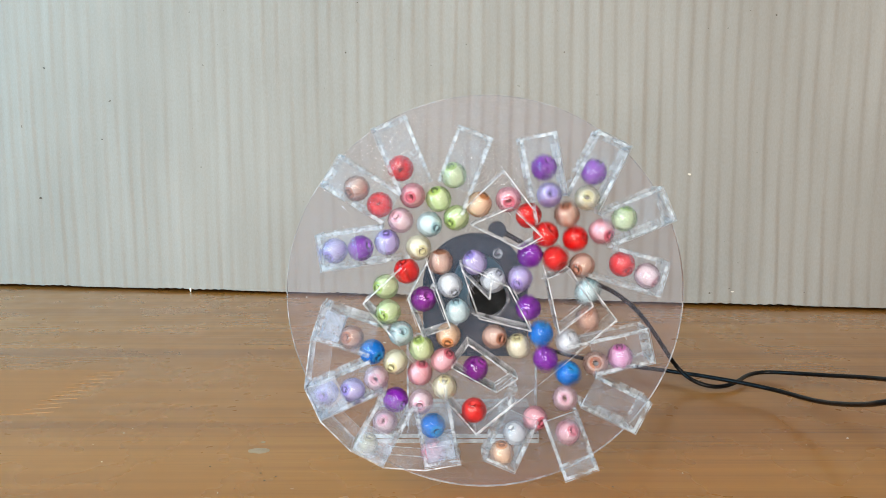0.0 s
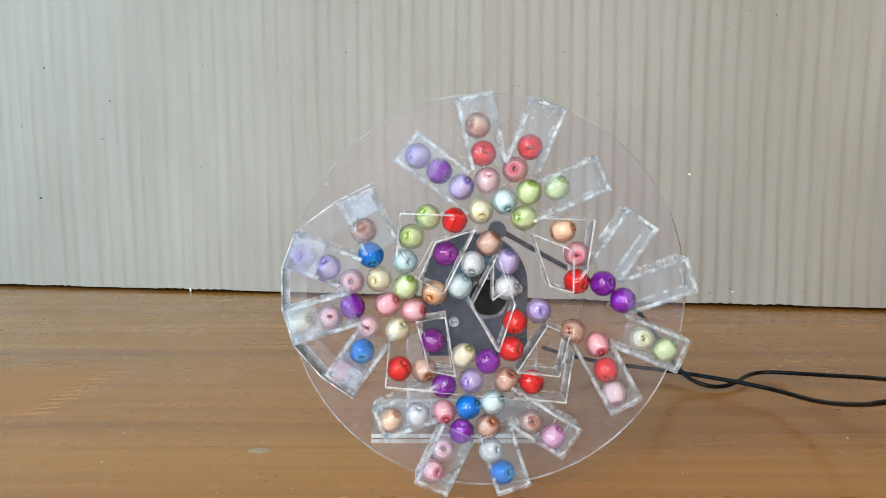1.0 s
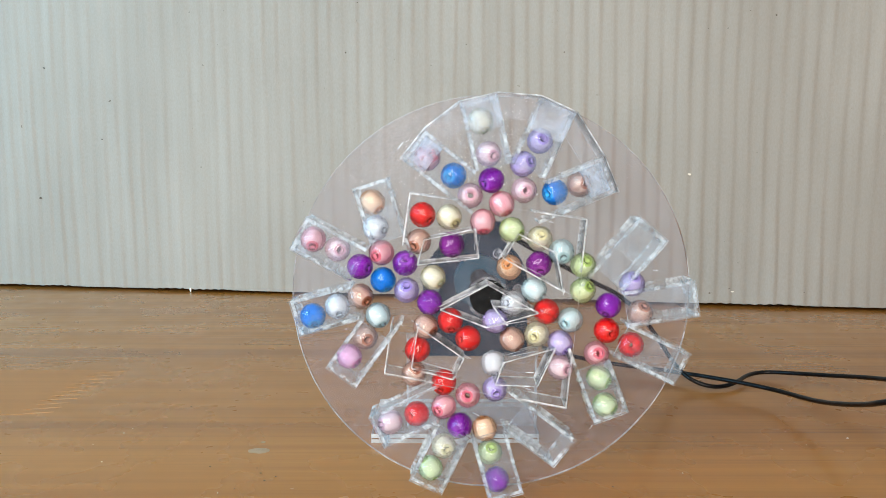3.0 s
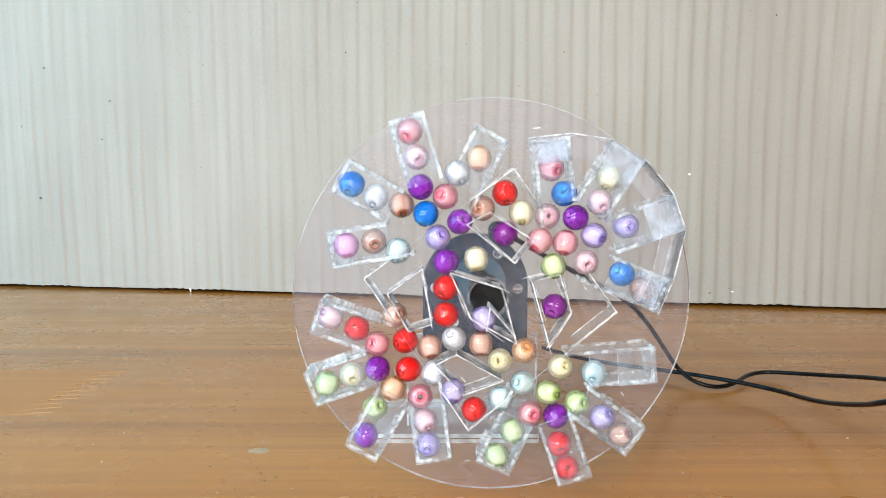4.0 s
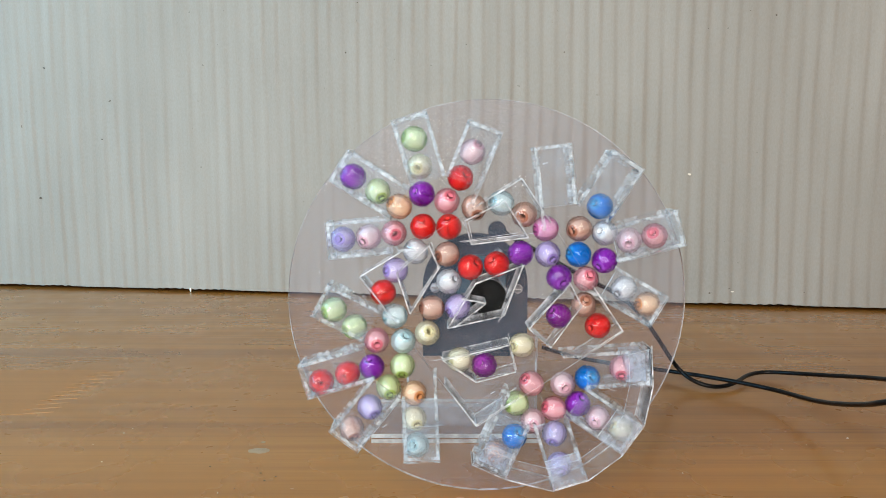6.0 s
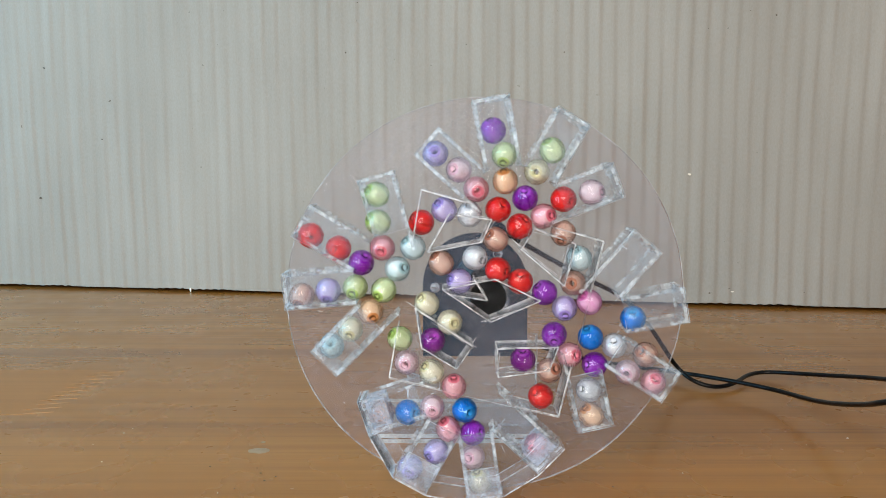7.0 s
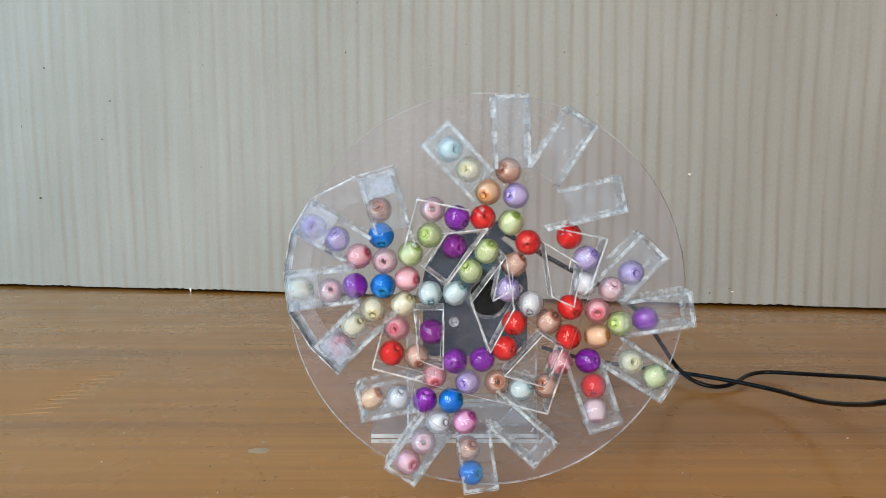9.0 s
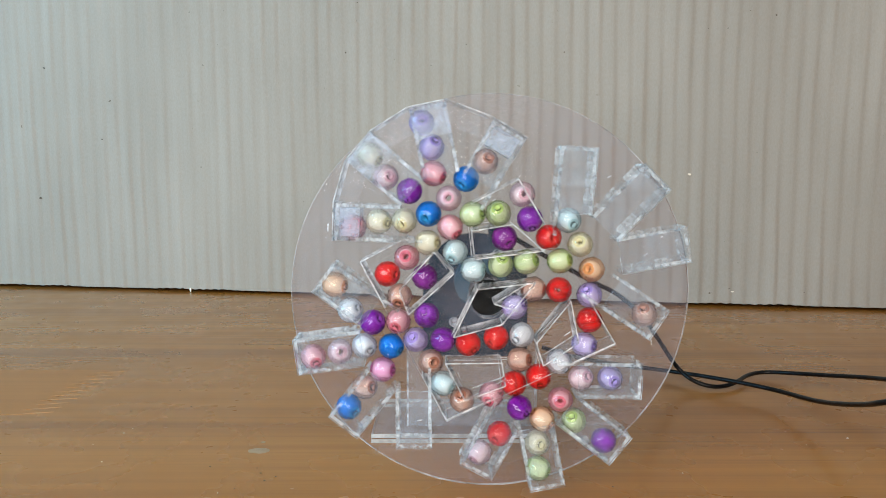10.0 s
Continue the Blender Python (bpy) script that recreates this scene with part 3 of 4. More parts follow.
# ---- beads ----
def bead_meshes():
    """A faceted drilled shell and an inner core, as mesh data shared by all beads of one colour."""
    seg, r, hole = 12, 3.9, 0.95
    bm = bmesh.new()
    profile = [(hole, -3.80)] + [(r * math.cos(a), r * math.sin(a)) for a in (radians(-72 + 24 * i) for i in range(7))] + [(hole, 3.80)]
    rows = []
    for k, (rad, h) in enumerate(profile):
        shift = 0.5 if k % 2 else 0.0
        rows.append([bm.verts.new((rad * math.cos((i + shift) * math.tau / seg), rad * math.sin((i + shift) * math.tau / seg), h)) for i in range(seg)])
    for k in range(len(rows) - 1):
        a, b = rows[k], rows[k + 1]
        for i in range(seg):
            j = (i + 1) % seg
            if k % 2 == 0:
                bm.faces.new((a[i], a[j], b[i])), bm.faces.new((a[j], b[j], b[i]))
            else:
                bm.faces.new((a[i], a[j], b[j])), bm.faces.new((a[i], b[j], b[i]))
    a, b = rows[-1], rows[0]
    for i in range(seg):
        bm.faces.new((a[i], a[(i + 1) % seg], b[(i + 1) % seg], b[i]))
    bmesh.ops.recalc_face_normals(bm, faces=bm.faces)
    def core_mesh(rad, half, bore):
        """A drilled rounded barrel."""
        core = bmesh.new()
        rows = []
        steps = [(bore, -half)] + [(bore + (rad - bore) * max(0.0, math.cos(t)) ** 0.7, half * math.sin(t)) for t in (radians(-68 + 17 * i) for i in range(9))] + [(bore, half)]
        for q, h in steps:
            rows.append([core.verts.new((q * math.cos(i * math.tau / 16), q * math.sin(i * math.tau / 16), h)) for i in range(16)])
        for k in range(len(rows)):
            a, b = rows[k], rows[(k + 1) % len(rows)]
            for i in range(16):
                f = core.faces.new((a[i], a[(i + 1) % 16], b[(i + 1) % 16], b[i]))
                f.smooth = True
                if k in (0, len(rows) - 1, len(rows) - 2):
                    f.material_index = 1
        bmesh.ops.recalc_face_normals(core, faces=core.faces)
        return core
    core, full = core_mesh(2.55, 2.8, 0.9), core_mesh(3.0, 3.0, 0.7)
    for b_ in (bm, core, full):
        for v in b_.verts:
            v.co *= MM
    return bm, core, full


SHELL_BM, CORE_BM, FULL_BM = bead_meshes()
BEAD_DATA = {}
for colour, (shell_m, core_m, bore_m) in BEAD_MATS.items():
    sm, cm = bpy.data.meshes.new("shell"), bpy.data.meshes.new("core")
    SHELL_BM.to_mesh(sm)
    (FULL_BM if colour in ("red", "purple", "plum", "blue") else CORE_BM).to_mesh(cm)
    sm.materials.append(shell_m), cm.materials.append(core_m), cm.materials.append(bore_m)
    BEAD_DATA[colour] = (sm, cm)


def bead(colour):
    b = new("bead")
    b.empty_display_size = 0.004
    tagged(b, LABELS[colour] + " inside the clear wheel", "bead", "beads in the wheel")
    for name, data in zip(("shell", "core"), BEAD_DATA[colour]):
        o = new(name, data)
        o.parent = b
    return b


# ---- cable ----
def power_cable():
    pts = [(22.1, 280, 79.8), (31.0, 284, 74.4), (41.4, 290, 68.3), (52.1, 297, 62.1), (66.1, 307.8, 54.0), (74.3, 316.9, 50.0), (84.7, 313.0, 42.0), (99.3, 331.8, 25.0), (111.2, 343.3, 9.0), (116.7, 334.9, 4.0), (126.4, 332.1, 1.6), (136.8, 335.4, 2.5), (149.7, 350.6, 3.0), (161.2, 354.5, 3.0), (176.1, 334.9, 7.0), (185.2, 299.0, 16.0), (178.3, 251.4, 26.0), (164.8, 229.6, 30.0), (146.3, 235.3, 27.0), (149.2, 252.1, 20.0), (150.8, 285.4, 10.0), (148.0, 313.8, 6.0), (133.9, 328.2, 6.0), (113.9, 351.0, 4.0), (92.9, 361.2, 4.0), (64.7, 363.7, 8.0), (49.8, 359.7, 14.0)]
    crv = bpy.data.curves.new("power_cable", 'CURVE')
    crv.dimensions, crv.bevel_depth, crv.bevel_resolution, crv.resolution_u = '3D', 1.0 * MM, 4, 8
    sp = crv.splines.new('NURBS')
    sp.points.add(len(pts) - 1)
    for p, (x, y, z) in zip(sp.points, pts):
        p.co = (x * MM, y * MM, max(z, 1.2) * MM, 1)
    sp.use_endpoint_u, sp.order_u = True, 3
    crv.materials.append(CABLE_MAT)
    tmp = new("cable_curve", crv)
    me = bpy.data.meshes.new_from_object(tmp.evaluated_get(bpy.context.evaluated_depsgraph_get()))
    bpy.data.objects.remove(tmp)
    ob = new("power_cable", me)
    tagged(ob, "thin glossy black power cable looped on the table", "cable")


room()
table()
cardboard()
motor_stand()
WHEEL = kinetic_toy()
power_cable()
drips()

# ---- turning ----
# seconds and the wheel's clockwise turn in degrees
TURN = [(0, 0.00), (0.5, 21.60), (1, 45.05), (1.5, 68.35), (2, 91.50), (2.5, 114.80), (2.7, 124.10), (3.8, 173.10), (4, 182.30), (4.5, 205.50), (5, 228.85), (5.5, 251.55), (5.7, 259.35), (6.8, 311.35), (7, 320.85), (7.5, 344.05), (8, 367.25), (8.5, 389.20), (9, 412.70), (9.5, 436.00), (10, 459.35)]


def turn_at(t):
    return float(np.interp(t, [a for a, _ in TURN], [b for _, b in TURN]))


def wheel_turn_at(t):
    return turn_at(t) + float(np.interp(t, (0.5, 2.5, 4.5, 5.5, 8.5, 10), (-1.4, -0.6, 0.3, 1.3, 0.7, 1.6)))


def motions():
    """The wheel turns about its axle; each bead rides in it, rolling on in its channel as that tips over.
    A bead's rows: seconds, then its place across and up in the wheel's own plane, in mm."""
    times = [i / 10 for i in range(101)]
    ax, ay, az = AXLE
    wx0, wy0, wz0 = WHEEL_AXLE
    walk(WHEEL, [(t, pose(wx0 * MM, wy0 * MM, wz0 * MM, 0, wheel_turn_at(t), 0)) for t in times])
    riders, places = [], []

    def put(colour, rows):
        riders.append(bead(colour))
        ts = [r[0] for r in rows]
        places.append([(np.interp(t, ts, [r[1] for r in rows]), np.interp(t, ts, [r[2] for r in rows])) for t in times])

    put("lilac", [(0, -45.7, 15.8), (1.5, -45.7, 16.6), (1.7, -34.4, 19.0), (2, -34.4, 19.0), (2.5, -35.3, 19.3), (3.8, -37.0, 34.1), (5, -35.5, 33.4), (5.7, -34.3, 34.0), (6.8, -34.9, 33.0), (7.5, -34.6, 33.6), (7.9, -27.9, 30.3), (8, -19.9, 25.4), (8.5, -20.2, 25.5), (9, -20.8, 26.1), (9.3, -14.0, 26.4), (9.5, -7.6, 29.4), (10, -7.4, 29.8)])
    put("purple", [(0, -38.0, 16.6), (1, -38.3, 17.6), (1.5, -39.0, 17.8), (1.7, -26.5, 21.8), (2.7, -27.8, 21.7), (3.8, -22.5, 34.4), (4.5, -23.1, 33.7), (5, -22.9, 33.7), (5.7, -21.9, 34.2), (6.8, -21.8, 32.9), (7.7, -21.6, 34.1), (7.9, -25.7, 7.9), (9.5, -26.2, 8.3), (10, -27.3, 8.0)])
    put("lilac", [(0, -29.9, 18.7), (0.5, -29.9, 18.8), (1.5, -30.7, 19.2), (1.6, -26.3, 19.3), (2, -20.0, 18.3), (2.5, -20.2, 18.4), (3.8, 9.3, 27.7), (5, 9.4, 27.5), (5.5, 8.4, 27.6), (5.7, 8.4, 27.8), (7, 7.9, 29.7), (8.5, 5.7, 32.0), (8.8, 6.5, 30.8), (9, 7.2, 31.6), (9.5, 8.1, 30.7), (10, 7.2, 31.1)])
    put("brown", [(0, -39.0, 34.4), (0.5, -39.1, 34.6), (1, -39.7, 35.0), (1.5, -39.0, 36.9), (1.7, -28.5, 29.5), (2, -27.8, 30.1), (2.7, -28.0, 30.9), (3.8, -42.7, 39.8), (4, -42.9, 39.5), (5, -42.2, 39.3), (5.7, -41.4, 39.5), (7, -41.9, 37.0), (7.5, -41.9, 37.4), (7.8, -40.8, 36.9), (8, -27.7, 28.1), (9, -27.8, 28.7), (9.3, -17.4, 39.6), (9.5, -5.0, 48.1), (10, -4.4, 47.2)])
    put("red", [(0, -32.1, 29.5), (1, -32.7, 30.4), (1.5, -32.5, 30.6), (1.6, -23.6, 37.7), (1.7, -18.4, 26.2), (2.5, -18.9, 26.4), (2.7, -18.8, 26.2), (3.8, -24.0, 43.5), (5, -24.5, 41.1), (6.8, -24.2, 40.8), (7.5, -24.0, 41.6), (7.8, -22.8, 38.8), (7.9, -21.1, 15.2), (8, -21.6, 14.3), (9, -21.7, 14.7), (9.5, -22.1, 14.5), (10, -22.7, 14.8)])
    put("blush", [(0, -26.3, 24.7), (1.5, -26.3, 26.3), (2, -11.1, 26.2), (2.7, -11.3, 26.0), (3.8, 17.5, 37.2), (4.5, 17.8, 37.0), (5, 16.7, 36.6), (5.5, 17.6, 36.6), (6.8, 18.2, 36.1), (7.5, 18.9, 35.4), (8, 20.1, 31.2), (8.5, 19.8, 31.8), (10, 18.1, 32.0)])
    put("pink", [(0, -22.4, 32.3), (1, -22.7, 33.9), (1.5, -20.4, 32.9), (1.6, -19.5, 33.6), (1.7, -13.3, 33.8), (2.5, -13.9, 33.6), (3.8, -15.2, 34.2), (4, -14.6, 33.9), (4.5, -15.1, 33.7), (5.7, -13.4, 32.8), (7, -14.1, 32.6), (7.7, -14.2, 31.7), (7.8, -8.8, -25.9), (8, -9.9, -26.5), (9.5, -10.8, -26.4), (10, -9.6, -26.2)])
    put("red", [(0, -25.9, 40.3), (0.5, -26.0, 40.9), (1, -24.3, 41.5), (1.5, -23.8, 40.1), (1.6, -23.6, 39.5), (1.7, -21.6, 34.7), (2, -21.4, 34.3), (2.7, -22.1, 34.4), (3.8, -27.0, 50.9), (4.5, -26.7, 50.0), (5, -27.1, 49.3), (5.7, -26.9, 48.9), (6.8, -28.6, 49.0), (7.5, -26.8, 49.5), (8, -7.1, 19.5), (9, -7.3, 20.5), (10, -7.4, 20.0)])
    put("green", [(0, -14.7, 31.3), (1, -15.1, 32.1), (1.5, -13.0, 33.4), (1.6, -12.4, 36.7), (1.7, -9.7, 40.5), (2.5, -9.9, 40.2), (3.8, -9.3, 39.3), (4.5, -10.5, 40.0), (5.5, -9.6, 39.7), (7, -10.0, 39.6), (7.5, -9.0, 37.8), (7.7, -9.1, 37.7), (8, -12.8, 8.5), (9, -12.7, 9.2), (10, -14.1, 9.0)])
    put("green", [(0, -10.2, 38.3), (1, -10.2, 38.9), (1.5, -5.4, 47.9), (2, -5.5, 48.2), (2.5, -5.6, 47.9), (3.8, -4.8, 47.7), (4.5, -5.4, 47.3), (5.5, -5.2, 46.4), (5.7, -4.8, 46.0), (7, -5.1, 46.2), (7.5, -5.8, 45.4), (7.7, -4.4, 44.6), (8, -15.0, 19.6), (9, -15.2, 20.1), (9.5, -15.0, 19.4), (10, -16.1, 19.2)])
    put("ice", [(0, -17.5, 23.6), (1, -18.2, 25.0), (1.5, -19.2, 25.3), (2, -12.1, 17.9), (2.7, -12.4, 17.6), (3.8, -11.7, 24.2), (4.5, -12.0, 24.8), (5, -11.3, 24.4), (5.5, -12.5, 23.9), (6.8, -14.7, 25.3), (7, -14.7, 25.3), (7.5, -13.7, 21.1), (7.8, -9.9, 20.4), (7.9, -12.1, -11.9), (8, -12.2, -12.4), (10, -13.6, -11.9)])
    put("green", [(0, -9.5, 25.7), (1.5, -11.2, 25.8), (1.6, -17.9, 23.8), (1.7, 19.2, 25.9), (2, 30.4, 36.4), (2.7, 30.1, 35.4), (4, 32.9, 33.8), (4.5, 31.3, 35.0), (5, 31.6, 35.0), (5.5, 31.6, 34.4), (6.8, 31.0, 34.7), (7, 31.5, 31.3), (7.5, 30.2, 28.6), (8, 29.8, 27.1), (9, 29.2, 27.8), (9.2, 29.4, 30.2), (10, 29.4, 30.2)])
    put("yellow", [(0, -20.6, 16.9), (1, -21.2, 17.9), (1.5, -19.0, 16.9), (1.6, -4.6, 18.6), (2.7, -5.0, 17.7), (4, -4.5, 17.6), (4.5, -8.1, 18.6), (5, -8.1, 18.2), (5.5, -10.3, 17.6), (6.8, -10.5, 18.1), (7.4, -19.9, -28.9), (8, -18.8, -29.3), (9.5, -20.1, -28.5), (10, -20.5, -29.1)])
    put("red", [(0, -24.3, 9.8), (1.5, -24.9, 11.0), (1.7, -16.0, 10.7), (2.7, -16.9, 10.6), (3.8, 2.6, 33.5), (4.5, 2.6, 32.6), (5, 3.1, 32.4), (5.5, 2.2, 31.7), (6.8, -0.1, 31.2), (7, 0.0, 31.4), (7.5, -0.8, 31.4), (7.9, -3.7, 29.9), (8, -11.4, 27.2), (8.8, -11.6, 27.2), (8.9, -11.0, 27.4), (9, -1.3, 31.5), (9.5, 0.2, 30.9), (10, 0.7, 31.2)])
    put("green", [(0, -30.6, 4.8), (1.5, -31.1, 5.9), (1.7, -24.7, 12.2), (2, -25.0, 12.2), (2.4, -28.5, 0.2), (2.5, -25.0, 12.3), (2.7, -25.3, 12.3), (3.8, -19.9, 27.1), (5, -19.4, 26.5), (5.5, -20.3, 25.6), (6.8, -21.3, 22.7), (7, -21.5, 22.8), (7.5, -21.6, 21.8), (7.7, -21.8, 22.2), (7.8, -10.2, 3.1), (8, -10.5, 1.4), (8.5, -10.5, 1.5), (10, -12.2, 2.3)])
    put("green", [(0, -29.8, -2.8), (1.5, -30.4, -1.5), (2, -29.0, -0.3), (2.5, -28.3, 4.4), (2.7, -28.4, 4.4), (4, -28.7, 29.8), (5, -28.3, 28.4), (5.7, -28.0, 28.2), (6.8, -27.4, 28.9), (7.5, -27.8, 29.4), (7.9, -26.6, -2.4), (9, -26.9, -1.3), (10, -26.6, -1.5)])
    put("brown", [(0, -40.8, -10.9), (1.5, -41.7, -10.8), (2, -41.4, -8.7), (2.5, -42.4, -8.4), (2.7, -43.1, -8.7), (3.8, -46.0, -6.3), (5, -46.3, -6.6), (5.5, -46.2, -5.5), (5.7, -46.4, -5.6), (7.5, -46.2, -6.5), (7.8, -41.5, -8.8), (9, -41.9, -8.8), (9.4, -41.6, -7.7), (10, -41.6, -7.7)])
    put("blue", [(0, -35.2, -14.8), (0.5, -34.7, -14.7), (1.5, -34.8, -14.4), (2, -34.2, -12.5), (2.5, -34.9, -12.3), (2.7, -36.0, -11.5), (3.8, -40.1, -10.3), (5, -39.6, -10.9), (5.4, -40.8, -11.6), (5.5, -40.5, -11.9), (5.7, -40.9, -11.5), (7, -40.1, -11.1), (7.5, -39.5, -10.7), (8, -34.7, -13.6), (9, -35.6, -12.9), (10, -35.5, -12.6)])
    put("ice", [(0, -26.0, -9.3), (0.5, -25.8, -9.0), (1.5, -26.5, -8.5), (2, -26.5, -7.8), (2.5, -26.4, -6.4), (2.7, -27.3, -3.1), (3.8, -24.3, 22.0), (4.3, -46.9, 17.7), (5.7, -45.8, 18.3), (6.8, -45.1, 19.9), (7, -44.9, 19.5), (7.5, -45.0, 19.8), (8, -44.9, 18.0), (8.5, -43.4, 18.4), (9, -43.3, 18.8), (9.2, -40.1, 18.6), (9.5, -29.0, 20.8), (10, -28.3, 19.4)])
    put("yellow", [(0, -28.0, -18.1), (1, -28.6, -17.7), (1.5, -28.6, -18.1), (2, -28.1, -17.2), (2.5, -27.8, -15.3), (3.8, -16.8, 18.1), (4.5, -38.9, 20.1), (5.7, -37.3, 20.1), (6.8, -37.3, 19.5), (7.5, -36.8, 20.8), (8, -36.1, 18.4), (8.5, -35.2, 19.3), (9, -35.3, 19.6), (9.2, -29.7, 20.6), (9.5, -23.2, 22.7), (10, -22.0, 24.3)])
    put("green", [(0, -20.1, -14.0), (1.5, -21.3, -13.6), (2, -21.1, -13.4), (2.5, -20.5, -12.6), (2.7, -20.5, -11.4), (5, -18.2, -12.5), (5.5, -20.6, -12.3), (5.6, -16.1, -20.1), (5.7, -34.1, -22.0), (6.8, -27.5, 8.0), (7.1, -27.5, 8.0), (7.5, -28.1, 8.7), (7.7, -27.7, 8.4), (7.9, -25.3, -10.6), (9.5, -26.0, -8.9), (10, -25.6, -8.7)])
    put("blush", [(0, -33.7, -23.2), (0.5, -33.7, -23.2), (1, -33.4, -24.3), (1.5, -33.8, -23.9), (2, -33.7, -22.6), (2.5, -32.4, -21.9), (2.7, -31.4, -19.8), (3.8, -28.9, -13.4), (5, -28.2, -14.0), (5.5, -29.1, -14.2), (5.7, -34.3, -21.6), (6.8, -30.5, 1.6), (7.5, -30.1, 1.3), (7.7, -29.7, 0.6), (7.9, -31.2, 2.6), (8.5, -31.5, 3.5), (10, -33.6, 4.8)])
    put("lilac", [(0, -41.0, -27.0), (0.5, -41.3, -26.3), (1.5, -41.7, -26.0), (2, -41.2, -25.7), (2.5, -39.7, -24.4), (2.7, -37.3, -24.2), (3.8, -30.7, -21.8), (4, -30.5, -21.9), (4.5, -33.8, -19.9), (5, -33.3, -19.6), (5.5, -33.6, -20.3), (5.7, -35.4, -21.7), (6.8, -41.4, -26.4), (8, -41.9, -25.3), (8.5, -42.3, -24.4), (9.5, -43.6, -23.9), (10, -43.3, -24.2)])
    put("lilac", [(0, -49.1, -27.8), (2, -48.8, -30.2), (2.5, -46.9, -26.6), (3.8, -38.9, -23.5), (4, -40.1, -24.9), (4.5, -46.5, -26.5), (4.6, -49.4, -26.4), (5, -48.9, -26.5), (5.5, -48.7, -25.6), (5.7, -48.5, -25.8), (6.8, -50.9, -25.0), (9, -49.6, -27.3), (10, -49.4, -27.9)])
    put("purple", [(0, -28.0, -30.2), (1.5, -27.8, -29.7), (2, -28.8, -29.3), (2.5, -27.1, -27.7), (2.7, -25.5, -26.5), (3.8, -25.3, -26.4), (5, -25.3, -27.1), (5.5, -29.9, -28.0), (5.7, -29.1, -28.0), (7, -29.4, -28.8), (7.5, -28.3, -29.7), (8.5, -28.0, -28.9), (10, -29.4, -28.5)])
    put("blush", [(0, -31.2, -36.7), (0.5, -30.2, -37.0), (1.5, -30.6, -36.3), (2, -30.8, -36.5), (2.5, -29.9, -34.7), (2.7, -29.4, -32.7), (3.8, -31.3, -32.3), (4, -31.8, -31.6), (4.5, -31.3, -31.9), (5, -31.4, -32.1), (5.5, -33.4, -36.0), (5.7, -33.3, -36.3), (6.8, -33.7, -34.0), (8, -31.9, -35.1), (9, -31.5, -35.1), (10, -32.3, -36.0)])
    put("yellow", [(0, -37.1, -44.3), (1, -35.7, -44.1), (1.5, -35.9, -42.7), (2, -35.8, -45.0), (2.5, -35.2, -42.9), (3.8, -34.1, -39.2), (4, -34.1, -39.1), (5, -34.2, -39.1), (5.5, -36.7, -43.9), (5.7, -36.5, -43.9), (7.5, -36.8, -41.2), (8, -38.1, -42.8), (9, -37.3, -42.0), (9.5, -37.2, -42.2), (10, -37.8, -41.5)])
    put("pink", [(0, -20.4, -21.3), (1.5, -21.2, -21.5), (2.5, -23.1, -21.7), (2.7, -23.8, -19.6), (4, -21.9, -19.2), (5, -22.0, -19.3), (5.5, -25.2, -21.7), (5.7, -34.4, -22.2), (6.8, -33.5, -23.3), (8, -33.9, -22.1), (9, -34.7, -22.0), (9.5, -35.7, -22.1), (10, -35.8, -22.3)])
    put("pink", [(0, -13.5, -17.4), (1.5, -14.8, -17.1), (2, -15.1, -18.6), (2.5, -15.0, -19.2), (2.7, -15.5, -18.9), (4, -15.2, -19.8), (4.5, -14.2, -19.4), (5, -13.9, -19.5), (5.5, -16.8, -19.9), (5.6, -15.9, -20.2), (5.7, -24.3, -15.3), (7, -24.1, -13.6), (7.5, -25.0, -13.8), (8, -20.0, -15.7), (9.5, -20.8, -14.9), (10, -20.9, -15.3)])
    put("orange", [(0, -11.8, -10.0), (0.5, -12.3, -9.6), (1, -13.5, -9.2), (1.5, -13.5, -9.1), (2, -13.0, -10.1), (2.5, -12.1, -10.6), (2.7, -12.2, -10.5), (3.8, -11.7, 14.5), (4, -11.8, 14.1), (4.5, -16.5, 18.8), (5, -15.9, 18.7), (5.2, -29.9, 20.1), (6.8, -28.6, 20.6), (7, -28.9, 20.2), (7.5, -29.4, 20.7), (8, -26.0, 18.8), (9, -26.2, 19.8), (9.3, -22.3, 21.7), (9.5, -15.0, 27.9), (10, -15.1, 29.1)])
    put("yellow", [(0, -12.9, -25.9), (0.5, -12.9, -25.1), (1.5, -13.7, -24.3), (1.6, -9.6, -25.5), (2, -8.9, -26.6), (3.8, -9.1, -27.2), (4, -8.9, -27.6), (5, -8.6, -27.2), (5.5, -11.1, -25.3), (6.8, -14.3, 11.4), (7.1, -14.3, 11.4), (7.3, -19.0, -36.8), (7.5, -18.9, -37.0), (9.5, -19.1, -35.2), (10, -19.0, -35.5)])
    put("blush", [(0, -20.2, -30.7), (1.5, -20.7, -30.5), (2, -21.8, -30.7), (2.5, -19.3, -29.0), (3.8, -16.2, -26.5), (5, -16.6, -26.9), (5.5, -19.2, -26.6), (5.7, -20.0, -31.8), (6.8, -33.8, -14.4), (7.5, -33.1, -15.0), (8, -27.8, -16.9), (8.5, -28.2, -17.1), (10, -29.1, -16.8)])
    put("blue", [(0, -16.5, -38.2), (1.5, -16.2, -36.9), (2.5, -17.3, -36.3), (2.7, -17.9, -34.5), (3.8, -19.1, -34.3), (3.9, -21.2, -33.7), (5.5, -20.5, -34.5), (5.6, -20.1, -33.8), (6.8, -26.7, -22.1), (7, -26.6, -21.8), (7.5, -26.1, -22.5), (8, -23.2, -23.2), (9, -23.1, -21.7), (10, -23.3, -21.5)])
